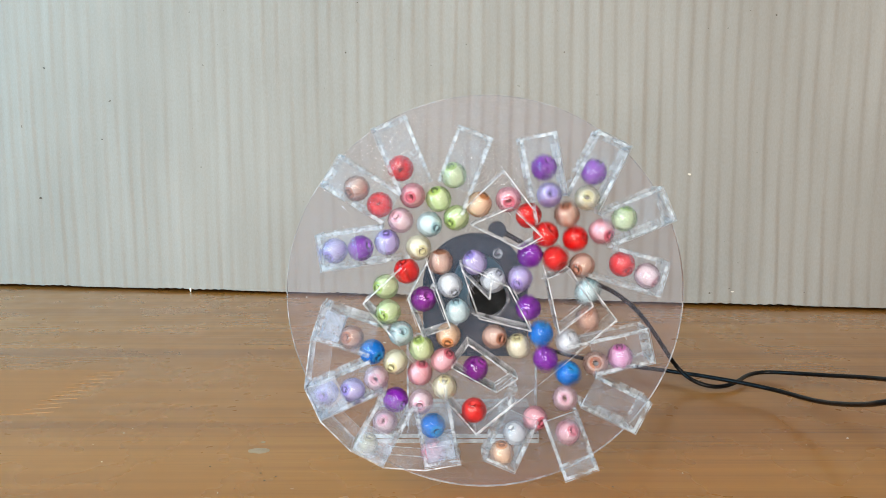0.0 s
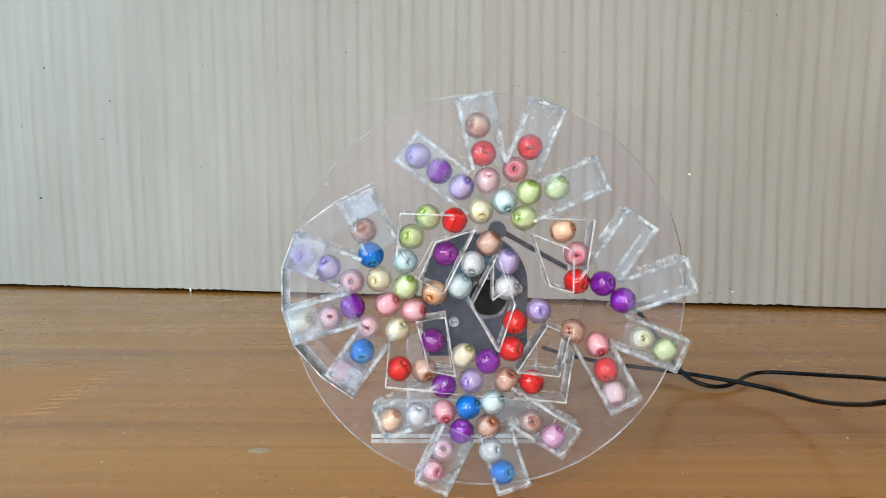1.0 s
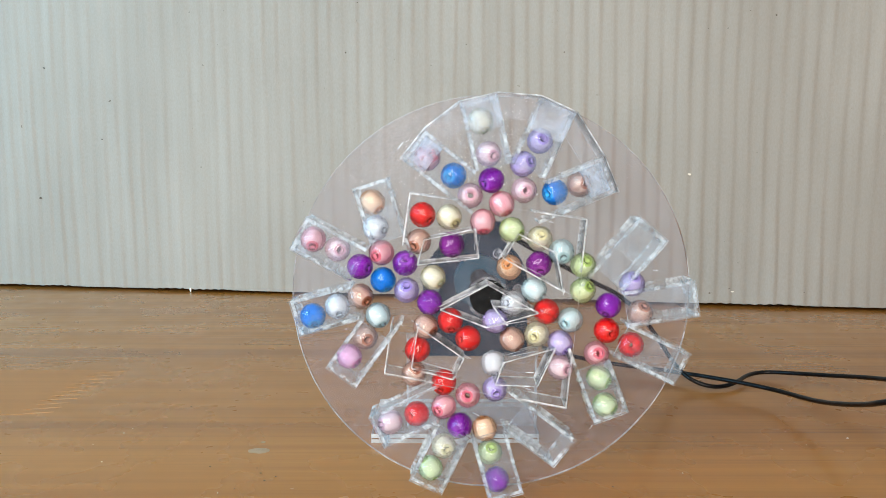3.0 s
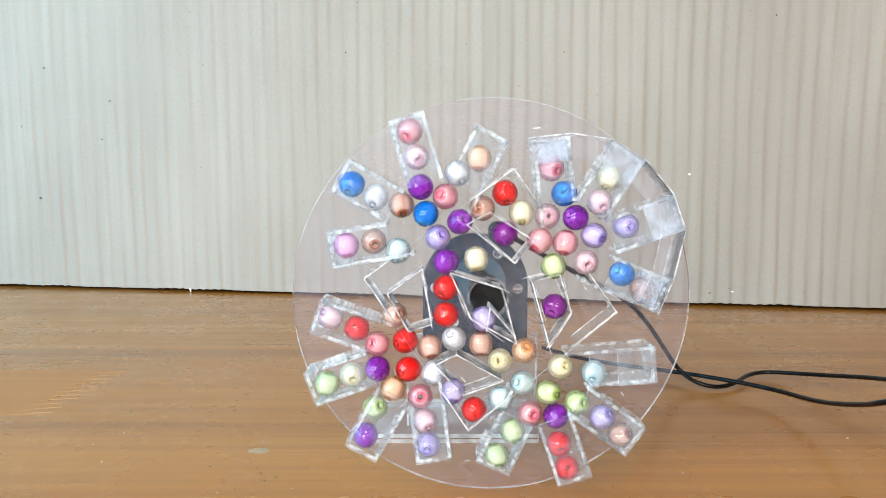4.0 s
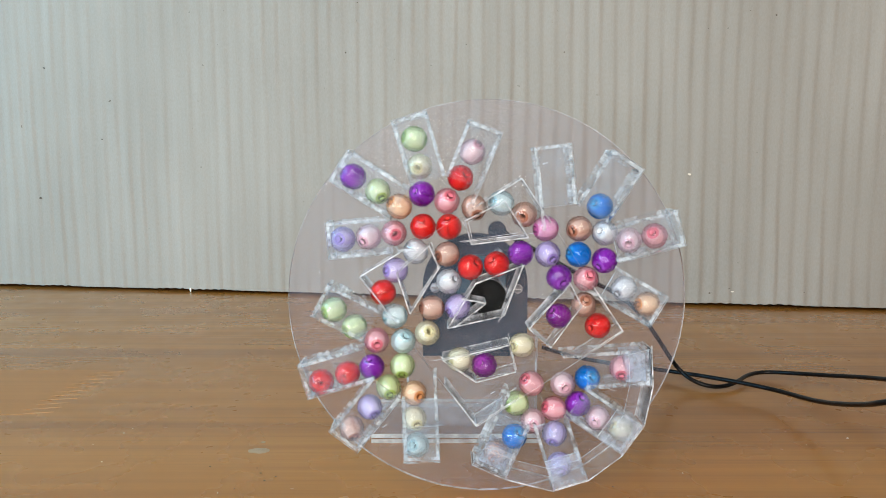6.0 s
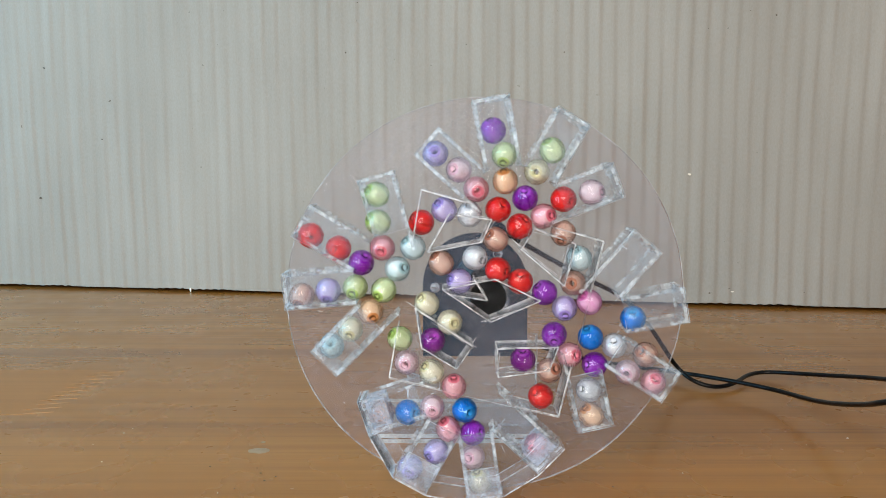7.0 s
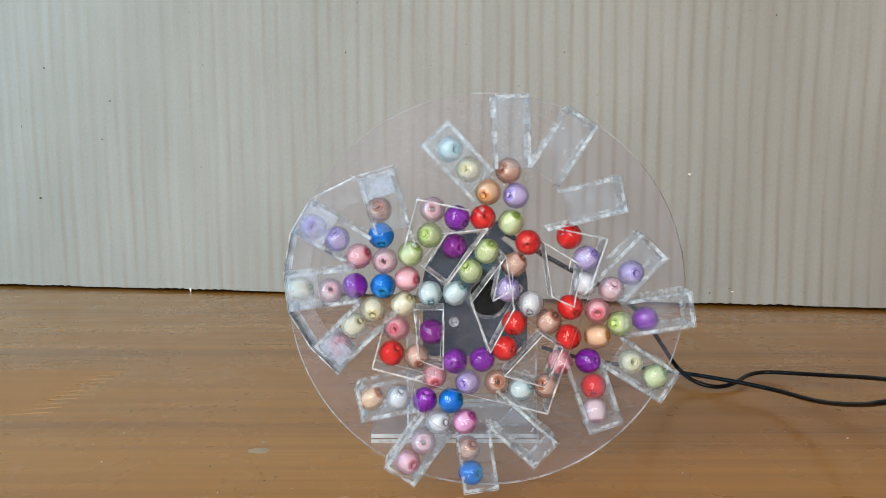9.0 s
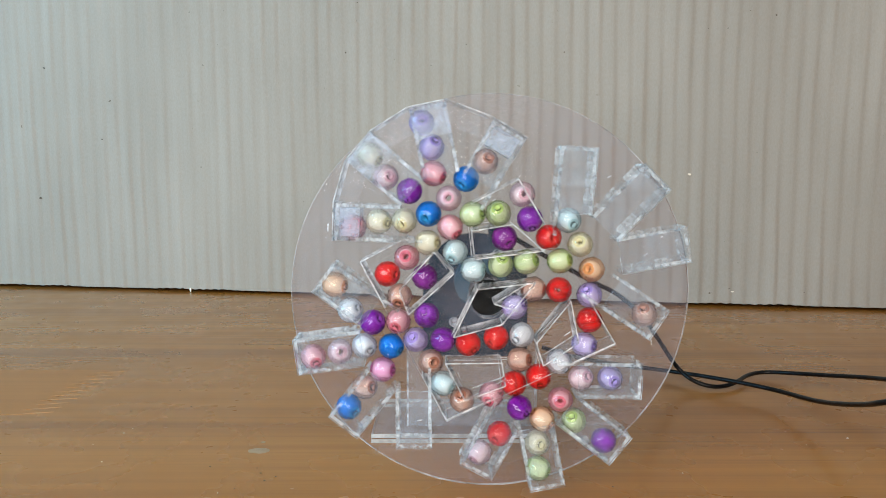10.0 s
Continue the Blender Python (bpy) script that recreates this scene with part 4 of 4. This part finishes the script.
    put("pink", [(0, -16.6, -46.5), (0.5, -16.3, -46.5), (1.5, -16.2, -45.5), (2, -16.3, -45.5), (2.5, -15.6, -45.0), (2.7, -15.9, -44.9), (3.8, -16.6, -42.1), (4, -16.9, -41.0), (4.5, -16.6, -40.9), (5, -18.7, -41.5), (5.5, -18.6, -41.9), (5.6, -18.3, -41.1), (6.8, -16.3, -44.3), (7, -16.2, -44.3), (7.5, -17.6, -44.8), (8.5, -17.6, -44.2), (9, -17.0, -43.6), (9.5, -15.8, -42.8), (10, -16.4, -42.6)])
    put("plum", [(0, -19.3, 1.2), (0.5, -19.1, 1.6), (1.5, -20.0, 1.7), (2.7, -20.9, 0.7), (5, -19.6, -0.1), (5.7, -19.0, 0.1), (7, -19.0, 1.7), (8, -18.9, 2.1), (9, -19.8, 2.4), (10, -20.8, 1.4)])
    put("brown", [(0, -14.1, 12.3), (0.9, -12.4, 13.0), (1.4, -13.5, 13.1), (1.6, 1.9, 14.5), (2.5, 1.6, 14.0), (3.8, 0.7, 12.2), (4, 1.4, 12.1), (4.5, -1.7, 14.4), (5, -0.9, 14.8), (5.5, -2.4, 16.2), (5.7, -2.3, 15.8), (7, -3.1, 18.1), (7.5, -6.9, 16.8), (8, -3.7, 13.3), (8.5, -4.4, 13.6), (9, -4.6, 13.6), (10, -6.5, 13.4)])
    put("white", [(0, -11.4, 5.6), (1.5, -11.8, 5.0), (2, -11.8, 4.2), (2.7, -12.4, 4.3), (4, 10.1, 10.7), (4.5, 10.5, 10.5), (5, 10.2, 10.6), (5.5, 6.0, 11.5), (7.5, 5.7, 13.2), (8, 8.9, 9.9), (9, 8.2, 10.2), (9.5, 9.1, 10.7), (10, 9.0, 11.5)])
    put("ice", [(0, -9.1, -2.5), (1.5, -9.8, -2.2), (2, -10.0, -2.9), (2.7, -10.5, -2.8), (3.8, -5.6, 29.5), (5, -4.3, 28.5), (6.8, -6.8, 27.0), (7, -6.7, 27.3), (7.5, -7.6, 27.1), (7.9, -9.6, -4.6), (8, -7.7, -6.2), (9, -8.3, -5.9), (10, -9.5, -6.2)])
    put("lilac", [(0, -3.8, 12.2), (1.1, -4.9, 13.1), (1.6, -0.6, 6.6), (2, -0.5, 6.1), (2.7, -0.5, 6.2), (3.8, 0.8, 5.3), (4, 1.0, 5.4), (4.5, -1.0, 7.0), (5, -0.9, 7.7), (5.5, -1.7, 8.9), (5.7, -1.5, 8.9), (6.8, -2.4, 10.5), (7.7, -2.5, 11.5), (7.8, -0.4, 7.5), (8, 0.1, 6.2), (9.5, 0.5, 7.8), (10, -0.1, 8.3)])
    put("white", [(0, 1.5, 7.1), (1, 0.8, 7.5), (1.5, 8.3, 10.1), (2, 9.1, 10.7), (2.5, 8.8, 11.2), (4, 15.8, 22.2), (5, 15.5, 21.6), (5.7, 14.9, 22.0), (6.8, 12.8, 24.0), (7, 12.4, 24.7), (7.5, 12.4, 25.4), (8, 15.2, 25.5), (8.5, 14.5, 25.6), (9, 12.9, 26.9), (9.5, 14.1, 25.0), (10, 14.3, 24.5)])
    put("lilac", [(0, 18.1, 32.5), (0.2, 11.3, 10.6), (0.5, 12.9, 9.5), (1.2, 12.4, 9.3), (1.3, 16.4, 12.6), (2, 16.9, 12.8), (2.7, 16.3, 12.4), (3.8, 16.0, 44.9), (4.5, 16.7, 44.3), (5, 16.4, 44.0), (5.5, 17.1, 43.9), (6.8, 15.9, 44.8), (7.5, 16.3, 43.7), (8, 17.2, 40.2), (8.5, 18.9, 39.4), (9.5, 18.6, 39.8), (10, 16.8, 40.8)])
    put("red", [(0, 20.2, 13.5), (0.1, 10.1, 2.4), (0.5, 10.3, 1.4), (1, 10.0, 1.8), (1.3, 12.4, 3.2), (1.5, 10.3, 0.4), (2, 11.8, 3.2), (2.5, 11.5, 3.6), (2.7, 11.5, 3.3), (3.8, 12.1, 5.0), (5, 12.5, 3.3), (5.5, 11.2, 5.4), (5.7, 11.4, 5.4), (6.8, 8.1, 7.4), (7.5, 10.8, 1.0), (8.5, 10.1, 1.6), (9, 9.8, 2.8), (9.1, 10.2, 2.4), (9.5, 9.1, 4.1), (10, 9.9, 4.8)])
    put("red", [(0, 17.1, 20.8), (0.2, 14.9, -4.6), (0.5, 15.5, -5.5), (1.5, 14.7, -4.3), (2.7, 12.7, -3.6), (3.8, 12.6, -4.0), (5, 13.7, -5.0), (5.1, 14.0, -4.7), (5.5, 12.0, -2.4), (5.7, 12.2, -2.4), (6.8, 11.5, -0.5), (7.1, 11.5, -0.5), (7.4, 15.5, -5.4), (8, 15.1, -5.1), (8.5, 14.5, -4.3), (9.5, 14.0, -4.2), (10, 13.2, -4.0)])
    put("purple", [(0, 12.6, 14.5), (0.2, 12.1, -13.3), (1.5, 12.8, -12.4), (2.5, 12.6, -11.5), (3.8, 13.0, -12.5), (5.1, 13.9, -12.6), (5.2, 15.2, -9.9), (5.7, 15.7, -9.0), (7.1, 15.3, -8.4), (7.3, 12.1, -12.8), (10, 13.3, -11.1)])
    put("yellow", [(0, 6.3, -12.0), (0.5, 7.2, -16.0), (1.5, 6.2, -16.5), (2, 7.1, -17.9), (2.7, 7.5, -18.0), (3.8, 5.8, -13.1), (4, 4.0, -13.2), (4.2, -15.6, 10.0), (4.5, -16.0, 10.5), (5, -15.3, 10.4), (5.5, -14.8, 11.2), (5.7, -14.9, 11.1), (6.8, -26.5, -5.8), (7.5, -26.4, -5.7), (7.8, -14.1, -20.0), (8, -14.6, -20.9), (8.5, -14.8, -20.3), (9.5, -15.7, -20.1), (10, -15.0, -20.8)])
    put("plum", [(0, -3.5, -20.2), (0.5, -3.7, -20.2), (1.5, -3.1, -19.5), (2, -3.3, -19.5), (3.8, -4.6, -21.0), (5, -2.9, -22.0), (5.7, -2.6, -22.2), (6.8, -2.7, -20.6), (7.5, -2.2, -19.8), (8, -4.6, -20.1), (8.5, -4.6, -19.8), (9, -3.2, -18.7), (9.5, -4.2, -19.7), (10, -4.8, -19.9)])
    put("red", [(0, -3.9, -33.3), (1, -4.1, -32.9), (1.5, -3.8, -32.3), (1.6, -3.8, -32.8), (2.5, -3.5, -32.7), (3.8, -3.9, -32.9), (4.5, -3.3, -33.6), (4.9, -3.6, -34.0), (5.2, -5.3, -34.3), (5.5, -5.2, -33.9), (5.7, -4.7, -34.0), (7.5, -5.8, -32.3), (8, -4.7, -32.7), (9.5, -5.4, -32.0), (9.6, -5.7, -32.4), (10, -3.4, -30.4)])
    put("brown", [(0, 5.3, -11.6), (0.2, 1.4, -28.2), (0.5, 1.1, -28.7), (1, 1.2, -28.4), (1.5, 1.9, -28.4), (2, 2.9, -27.6), (2.5, 2.8, -27.3), (4.5, 2.9, -28.8), (5, 1.0, -29.5), (5.5, 1.1, -29.4), (7, 1.6, -28.1), (7.5, 0.1, -27.7), (8.5, 0.1, -27.1), (9.5, -0.0, -27.1), (10, 1.9, -26.9)])
    put("purple", [(0, 12.3, -1.5), (0.2, 8.2, -27.6), (1.5, 8.6, -27.3), (2, 9.9, -26.8), (2.5, 10.2, -26.4), (2.7, 10.1, -26.3), (3.8, 9.3, -24.1), (5.1, 9.6, -24.5), (5.2, 10.1, -23.0), (5.5, 9.1, -20.8), (6.8, 9.2, -21.1), (7, 9.6, -20.3), (8.5, 8.4, -18.9), (9, 8.4, -18.7), (10, 6.7, -17.5)])
    put("lilac", [(0, 9.7, 7.5), (0.2, 13.8, -20.5), (0.5, 14.0, -20.1), (1, 13.6, -20.3), (1.5, 13.9, -20.1), (2, 15.3, -19.4), (2.7, 15.3, -19.9), (3.8, 15.5, -18.6), (4.5, 15.6, -19.3), (5, 16.3, -19.8), (5.1, 16.6, -20.3), (5.5, 15.7, -17.4), (7, 17.2, -15.9), (7.5, 17.6, -18.6), (8.5, 16.2, -19.2), (10, 14.9, -20.2)])
    put("brown", [(0, 23.7, 26.7), (0.2, 21.0, -12.9), (1, 21.1, -12.4), (1.5, 20.3, -12.9), (2.7, 19.7, -14.1), (3.8, 16.7, 14.0), (5, 17.1, 14.6), (5.5, 14.1, 13.0), (6.8, 13.9, 13.3), (7.5, 14.1, 14.0), (7.8, 16.0, 9.8), (8, 16.5, 10.6), (9, 15.7, 11.6), (9.5, 16.5, 12.8), (10, 16.3, 12.7)])
    put("red", [(0, 26.0, 19.6), (0.2, 27.3, -8.4), (1, 26.7, -7.7), (2.7, 25.6, -8.2), (4, 24.2, 12.6), (5, 24.8, 12.5), (5.5, 22.4, 13.4), (5.7, 22.5, 13.6), (6.8, 22.0, 11.9), (7.5, 21.6, 12.6), (7.8, 25.6, 11.5), (8, 24.9, 12.4), (9, 23.1, 13.2), (9.5, 21.9, 12.8), (10, 21.6, 12.7)])
    put("blue", [(0, 16.2, -9.3), (0.1, 19.6, -26.8), (0.5, 19.5, -27.0), (1, 18.7, -27.0), (1.5, 18.6, -26.3), (2.5, 17.5, -26.6), (2.7, 17.9, -26.1), (3.8, 19.3, -26.6), (4.5, 20.1, -26.5), (5, 20.2, -26.8), (5.2, 17.2, -24.3), (5.5, 15.9, -25.4), (5.7, 16.2, -25.4), (6.8, 17.3, -28.2), (7, 17.6, -27.9), (8.5, 17.1, -27.1), (9, 17.4, -27.1), (9.5, 17.2, -26.9), (10, 18.2, -26.1)])
    put("ice", [(0, 30.1, 3.7), (0.1, 22.0, -18.3), (0.5, 23.6, -20.6), (1.5, 22.7, -20.3), (1.7, 23.1, -19.6), (1.8, 27.5, -19.9), (2, 27.5, -20.1), (2.5, 27.0, -19.3), (3.8, 26.6, -19.9), (4.5, 30.3, -2.2), (5, 31.6, -2.1), (5.5, 30.5, -0.7), (5.7, 30.6, -0.5), (6.8, 29.0, -6.7), (7, 29.6, -6.8), (7.5, 27.8, -8.4), (9, 27.2, -8.0), (10, 26.8, -8.9)])
    put("pink", [(0, 11.8, -38.3), (0.5, 15.3, -33.2), (1.5, 14.2, -33.0), (2.7, 12.4, -33.8), (3.8, 14.4, -31.4), (4.5, 14.0, -30.9), (5, 13.7, -31.6), (5.5, 9.1, -29.4), (7, 9.4, -28.2), (9.5, 7.8, -26.0), (9.6, 8.4, -25.3), (10, 9.6, -26.0)])
    put("white", [(0, 11.3, -38.7), (0.5, 9.8, -39.6), (1.5, 9.5, -39.6), (2.5, 8.4, -39.9), (3.8, 10.0, -39.2), (4.5, 9.8, -38.3), (5, 8.9, -38.2), (5.5, 6.8, -40.7), (7, 7.1, -40.4), (9, 7.0, -39.3), (9.5, 7.2, -39.5), (10, 8.9, -40.1)])
    put("orange", [(0, 5.1, -46.3), (1, 5.1, -46.6), (1.5, 5.2, -46.1), (2.5, 4.8, -46.2), (2.7, 5.3, -45.9), (3.8, 5.4, -42.2), (4.5, 4.9, -43.2), (5, 4.7, -44.6), (5.5, 2.4, -48.5), (7.5, 3.0, -46.8), (8.5, 2.6, -46.4), (9, 2.0, -45.9), (10, 1.9, -46.1)])
    put("purple", [(0, 17.7, -17.2), (0.1, 23.8, -34.3), (0.5, 23.5, -33.7), (1, 22.9, -33.7), (1.5, 22.1, -33.6), (2, 20.8, -33.8), (2.7, 20.2, -34.1), (3.8, 21.7, -33.8), (4.5, 20.9, -33.9), (5, 21.1, -34.4), (5.5, 15.7, -33.3), (5.7, 15.6, -33.5), (6.8, 13.4, -35.5), (8, 13.2, -34.5), (8.5, 12.8, -33.6), (9.5, 12.1, -33.0), (10, 11.3, -33.2)])
    put("brown", [(0, 30.3, -4.9), (0.1, 27.1, -26.4), (0.5, 28.4, -27.2), (1.5, 27.4, -27.0), (2, 27.4, -26.6), (2.5, 27.0, -26.8), (4, 26.5, -28.5), (5, 26.9, -28.8), (5.3, 24.4, -22.2), (5.5, 23.1, -22.4), (5.7, 23.3, -22.1), (6.8, 24.8, -43.3), (7, 24.7, -43.0), (7.5, 34.2, -31.7), (10, 31.6, -32.5)])
    put("white", [(0, 24.4, -11.9), (0.1, 33.5, -30.3), (0.5, 34.7, -30.9), (1, 33.3, -31.3), (2.7, 33.7, -29.6), (3.8, 34.6, -30.3), (5, 34.5, -31.6), (5.5, 24.3, -30.3), (5.7, 24.1, -30.2), (6.8, 21.7, -34.6), (8, 21.0, -33.5), (8.5, 20.3, -33.8), (9, 20.6, -34.2), (10, 19.2, -35.2)])
    put("blue", [(0, 24.6, -21.6), (0.1, 42.1, -33.7), (1, 41.1, -34.0), (2, 40.8, -33.9), (2.5, 41.5, -32.2), (2.7, 41.4, -32.3), (4, 41.7, -34.0), (5, 41.6, -36.1), (5.2, 39.3, -35.4), (5.3, 31.8, -31.6), (5.5, 31.2, -31.4), (6.8, 30.9, -31.2), (7, 31.1, -31.4), (7.5, 41.2, -36.3), (9, 39.5, -36.0), (10, 38.6, -36.4)])
    put("blush", [(0, 23.9, -29.5), (0.1, 23.9, -41.8), (1.5, 22.3, -41.8), (2.5, 21.3, -42.4), (3.8, 23.0, -42.4), (4, 22.9, -42.8), (4.5, 21.8, -42.7), (5, 21.8, -42.7), (5.5, 21.1, -39.6), (5.7, 21.3, -39.6), (6.8, 22.2, -43.4), (7.5, 22.2, -43.0), (8.5, 21.4, -42.2), (9, 22.8, -41.8), (10, 21.8, -41.0)])
    put("pink", [(0, 25.0, -40.3), (0.1, 26.4, -48.5), (1, 25.5, -48.9), (2, 25.6, -48.8), (2.5, 25.1, -48.8), (2.7, 25.4, -49.2), (4, 25.2, -50.1), (4.5, 23.3, -50.3), (5, 23.6, -50.5), (5.5, 22.8, -47.1), (5.7, 23.1, -47.2), (6.8, 24.0, -51.1), (8.5, 23.6, -50.1), (9, 25.0, -49.5), (10, 24.9, -49.4)])
    put("brown", [(0, 33.3, -18.5), (0.5, 32.4, -17.2), (1, 35.8, -16.5), (2.7, 34.3, -17.4), (3.8, 34.4, -17.0), (4.5, 35.1, -18.0), (4.6, 34.9, -18.0), (4.9, 26.6, -8.2), (5.7, 28.5, -8.2), (6.8, 23.7, -11.7), (7, 23.8, -11.7), (7.3, 21.1, -12.5), (7.5, 21.4, -12.9), (8, 21.6, -12.7), (9, 21.6, -12.2), (9.5, 20.5, -13.5), (10, 20.6, -13.9)])
    put("magenta", [(0, 40.1, -16.6), (0.5, 41.1, -15.8), (1, 43.9, -14.9), (2.7, 41.6, -16.4), (3.8, 42.7, -15.6), (4.5, 43.3, -16.1), (4.6, 43.0, -16.3), (4.9, 22.5, -15.4), (5, 22.5, -15.2), (5.7, 23.2, -14.3), (6.8, 23.7, -18.7), (7.1, 23.7, -18.7), (7.4, 25.1, -24.1), (7.5, 26.3, -27.6), (8, 26.2, -28.0), (8.5, 25.6, -28.0), (9.5, 25.1, -27.3), (10, 24.6, -27.8)])
    put("brown", [(0, 28.2, 11.4), (0.1, 25.4, 12.0), (0.5, 25.2, 12.4), (1, 24.5, 12.2), (1.2, 31.5, -0.1), (1.5, 31.4, -0.7), (2.7, 30.3, -2.0), (3.8, 27.9, 4.7), (4.5, 28.0, 5.0), (5, 28.5, 5.2), (5.5, 27.7, 6.8), (5.7, 27.8, 7.0), (7, 30.7, 2.2), (7.5, 32.4, -1.2), (9, 31.3, -1.2), (10, 30.7, -2.8)])
    put("pink", [(0, 33.9, 21.6), (0.1, 33.5, 14.4), (1, 32.7, 14.7), (1.5, 31.6, 15.0), (2, 31.6, 15.8), (2.5, 31.4, 15.0), (2.7, 30.8, 15.3), (3.8, 32.9, 14.5), (4.5, 33.9, 13.6), (5, 33.6, 13.8), (5.5, 30.1, 14.2), (6.8, 29.4, 14.4), (7, 29.4, 10.1), (7.4, 27.0, 5.4), (7.5, 27.7, 5.6), (9, 27.9, 6.6), (9.5, 28.1, 6.4), (10, 27.6, 6.1)])
    put("red", [(0, 40.2, 11.8), (0.5, 39.5, 11.5), (1, 40.3, 11.0), (1.5, 39.4, 11.7), (2, 39.0, 11.9), (2.7, 39.1, 11.4), (3.8, 39.1, 9.5), (4, 38.8, 9.6), (5, 39.4, 9.0), (5.5, 37.1, 10.4), (5.7, 37.1, 10.7), (6.8, 36.6, 10.1), (7, 36.9, 10.1), (7.5, 40.6, 9.3), (8, 41.0, 9.6), (9.5, 39.7, 10.6), (10, 39.6, 10.5)])
    put("blush", [(0, 47.8, 8.3), (0.5, 47.8, 7.9), (1.5, 46.7, 7.7), (2.7, 46.9, 7.7), (3.8, 46.9, 6.2), (4.5, 47.6, 5.9), (5, 47.7, 5.9), (5.5, 45.1, 7.4), (5.7, 45.0, 8.0), (6.8, 44.3, 6.1), (7, 44.8, 6.4), (7.5, 48.9, 6.2), (8, 48.4, 6.5), (9, 46.8, 6.2), (10, 46.4, 5.3)])
    put("yellow", [(0, 29.1, 31.4), (0.5, 37.0, 22.5), (1, 40.9, 25.4), (1.5, 40.1, 24.9), (2, 39.5, 25.4), (2.7, 39.8, 24.1), (3.8, 40.0, 24.0), (4.5, 40.6, 23.6), (5, 39.9, 23.4), (6.8, 39.1, 22.4), (7, 35.9, 21.4), (7.5, 34.8, 20.4), (8, 36.2, 22.3), (8.5, 35.6, 22.2), (9, 41.0, 23.8), (10, 40.5, 22.5)])
    put("green", [(0, 40.5, 25.5), (0.5, 43.6, 25.9), (1, 48.3, 28.0), (2, 48.3, 26.7), (2.7, 47.7, 26.1), (3.8, 47.5, 27.1), (4.5, 48.4, 26.4), (5.5, 47.7, 24.9), (5.7, 47.9, 25.0), (6.8, 46.3, 24.4), (7, 43.3, 23.5), (7.5, 41.9, 23.4), (9, 49.0, 26.9), (9.5, 48.3, 26.5), (10, 48.5, 24.2)])
    put("purple", [(0, 31.1, 39.2), (0.1, 29.1, 29.8), (1, 28.2, 29.4), (1.2, 27.9, 30.0), (1.8, 33.4, 43.3), (2, 34.9, 44.1), (2.7, 35.0, 43.1), (4, 35.5, 42.7), (4.5, 34.6, 43.0), (5, 34.5, 42.9), (5.7, 35.4, 42.2), (6.8, 35.3, 42.2), (7, 33.4, 39.0), (7.5, 32.0, 36.4), (8, 32.9, 34.6), (9, 32.8, 34.9), (9.5, 36.8, 42.7), (10, 36.5, 42.5)])
    put("purple", [(0, 16.4, 40.5), (0.1, 19.7, 28.3), (1, 20.3, 28.7), (1.2, 20.6, 28.4), (1.3, 32.1, 23.0), (1.5, 32.7, 22.5), (2, 32.1, 23.5), (2.7, 31.7, 22.3), (4, 32.3, 21.3), (4.5, 32.9, 21.2), (5, 32.1, 21.4), (5.1, 31.2, 21.9), (5.5, 32.0, 21.7), (6.8, 30.5, 21.3), (7, 28.4, 17.3), (7.5, 29.7, 13.4), (7.7, 29.8, 14.0), (8, 34.3, 13.0), (9.5, 31.9, 13.9), (10, 30.4, 15.1)])
    put("red", [(0, 12.1, 26.3), (0.5, 14.6, 22.8), (1.1, 14.1, 23.7), (1.3, 27.4, 6.3), (2.7, 27.2, 5.1), (3.8, 24.2, 20.4), (4, 22.8, 21.4), (5, 23.5, 20.7), (5.1, 22.1, 21.6), (5.7, 22.4, 21.0), (6.8, 20.5, 19.8), (7.5, 19.1, 20.3), (7.8, 15.9, 17.1), (9, 16.1, 18.7), (9.5, 19.8, 18.3), (10, 19.9, 18.3)])
    put("pink", [(0, 6.1, 31.1), (0.5, 9.2, 29.3), (1, 8.3, 29.3), (1.2, 9.4, 29.1), (1.3, 24.3, 13.2), (2, 25.0, 12.9), (2.7, 25.0, 13.2), (4, 19.1, 30.2), (4.5, 19.6, 29.9), (5, 19.4, 29.7), (5.7, 19.7, 29.8), (6.8, 18.1, 29.5), (7.5, 20.0, 28.2), (8, 22.1, 25.4), (9, 21.8, 25.4), (9.1, 21.7, 24.8), (9.5, 27.2, 25.5), (10, 28.3, 29.2)])
    put("orange", [(0, -2.7, 29.7), (0.7, 0.1, 31.2), (1, 0.2, 31.3), (1.2, 0.8, 31.9), (1.3, 26.0, 24.4), (1.5, 25.8, 23.4), (2, 25.0, 24.0), (2.5, 26.4, 29.0), (3.8, 27.7, 27.4), (4.5, 28.5, 27.1), (5.5, 27.6, 28.1), (6.8, 27.5, 28.5), (7, 27.0, 25.2), (7.5, 27.3, 21.1), (8, 29.0, 19.4), (9, 28.3, 20.4), (9.5, 33.6, 22.5), (10, 32.9, 22.6)])

    # beads touch but never overlap
    p = np.array(places)
    for _ in range(12):
        gap = p[:, None] - p[None]
        far = np.sqrt((gap ** 2).sum(-1)) + 1e-6
        push = np.where(far < 7.7, (7.7 - far) * 0.25, 0.0)
        p += (gap / far[..., None] * push[..., None]).sum(1)
    spin = random.Random(8)
    for i, ob in enumerate(riders):
        side = spin.uniform(55, 125) if spin.random() < 0.6 else spin.uniform(10, 55)
        tilt = pose(0, 0, 0, side, 0, spin.uniform(-55, 55)) @ pose(0, 0, 0, 0, 0, spin.uniform(0, 360))
        rows = []
        for k, t in enumerate(times):
            a = radians(turn_at(t))
            x, z = p[i, k]
            wx, wz = x * math.cos(a) + z * math.sin(a), -x * math.sin(a) + z * math.cos(a)
            rows.append((t, pose((ax + wx) * MM, ay * MM, (az + wz) * MM, 0, turn_at(t), 0) @ tilt))
        walk(ob, rows)


motions()
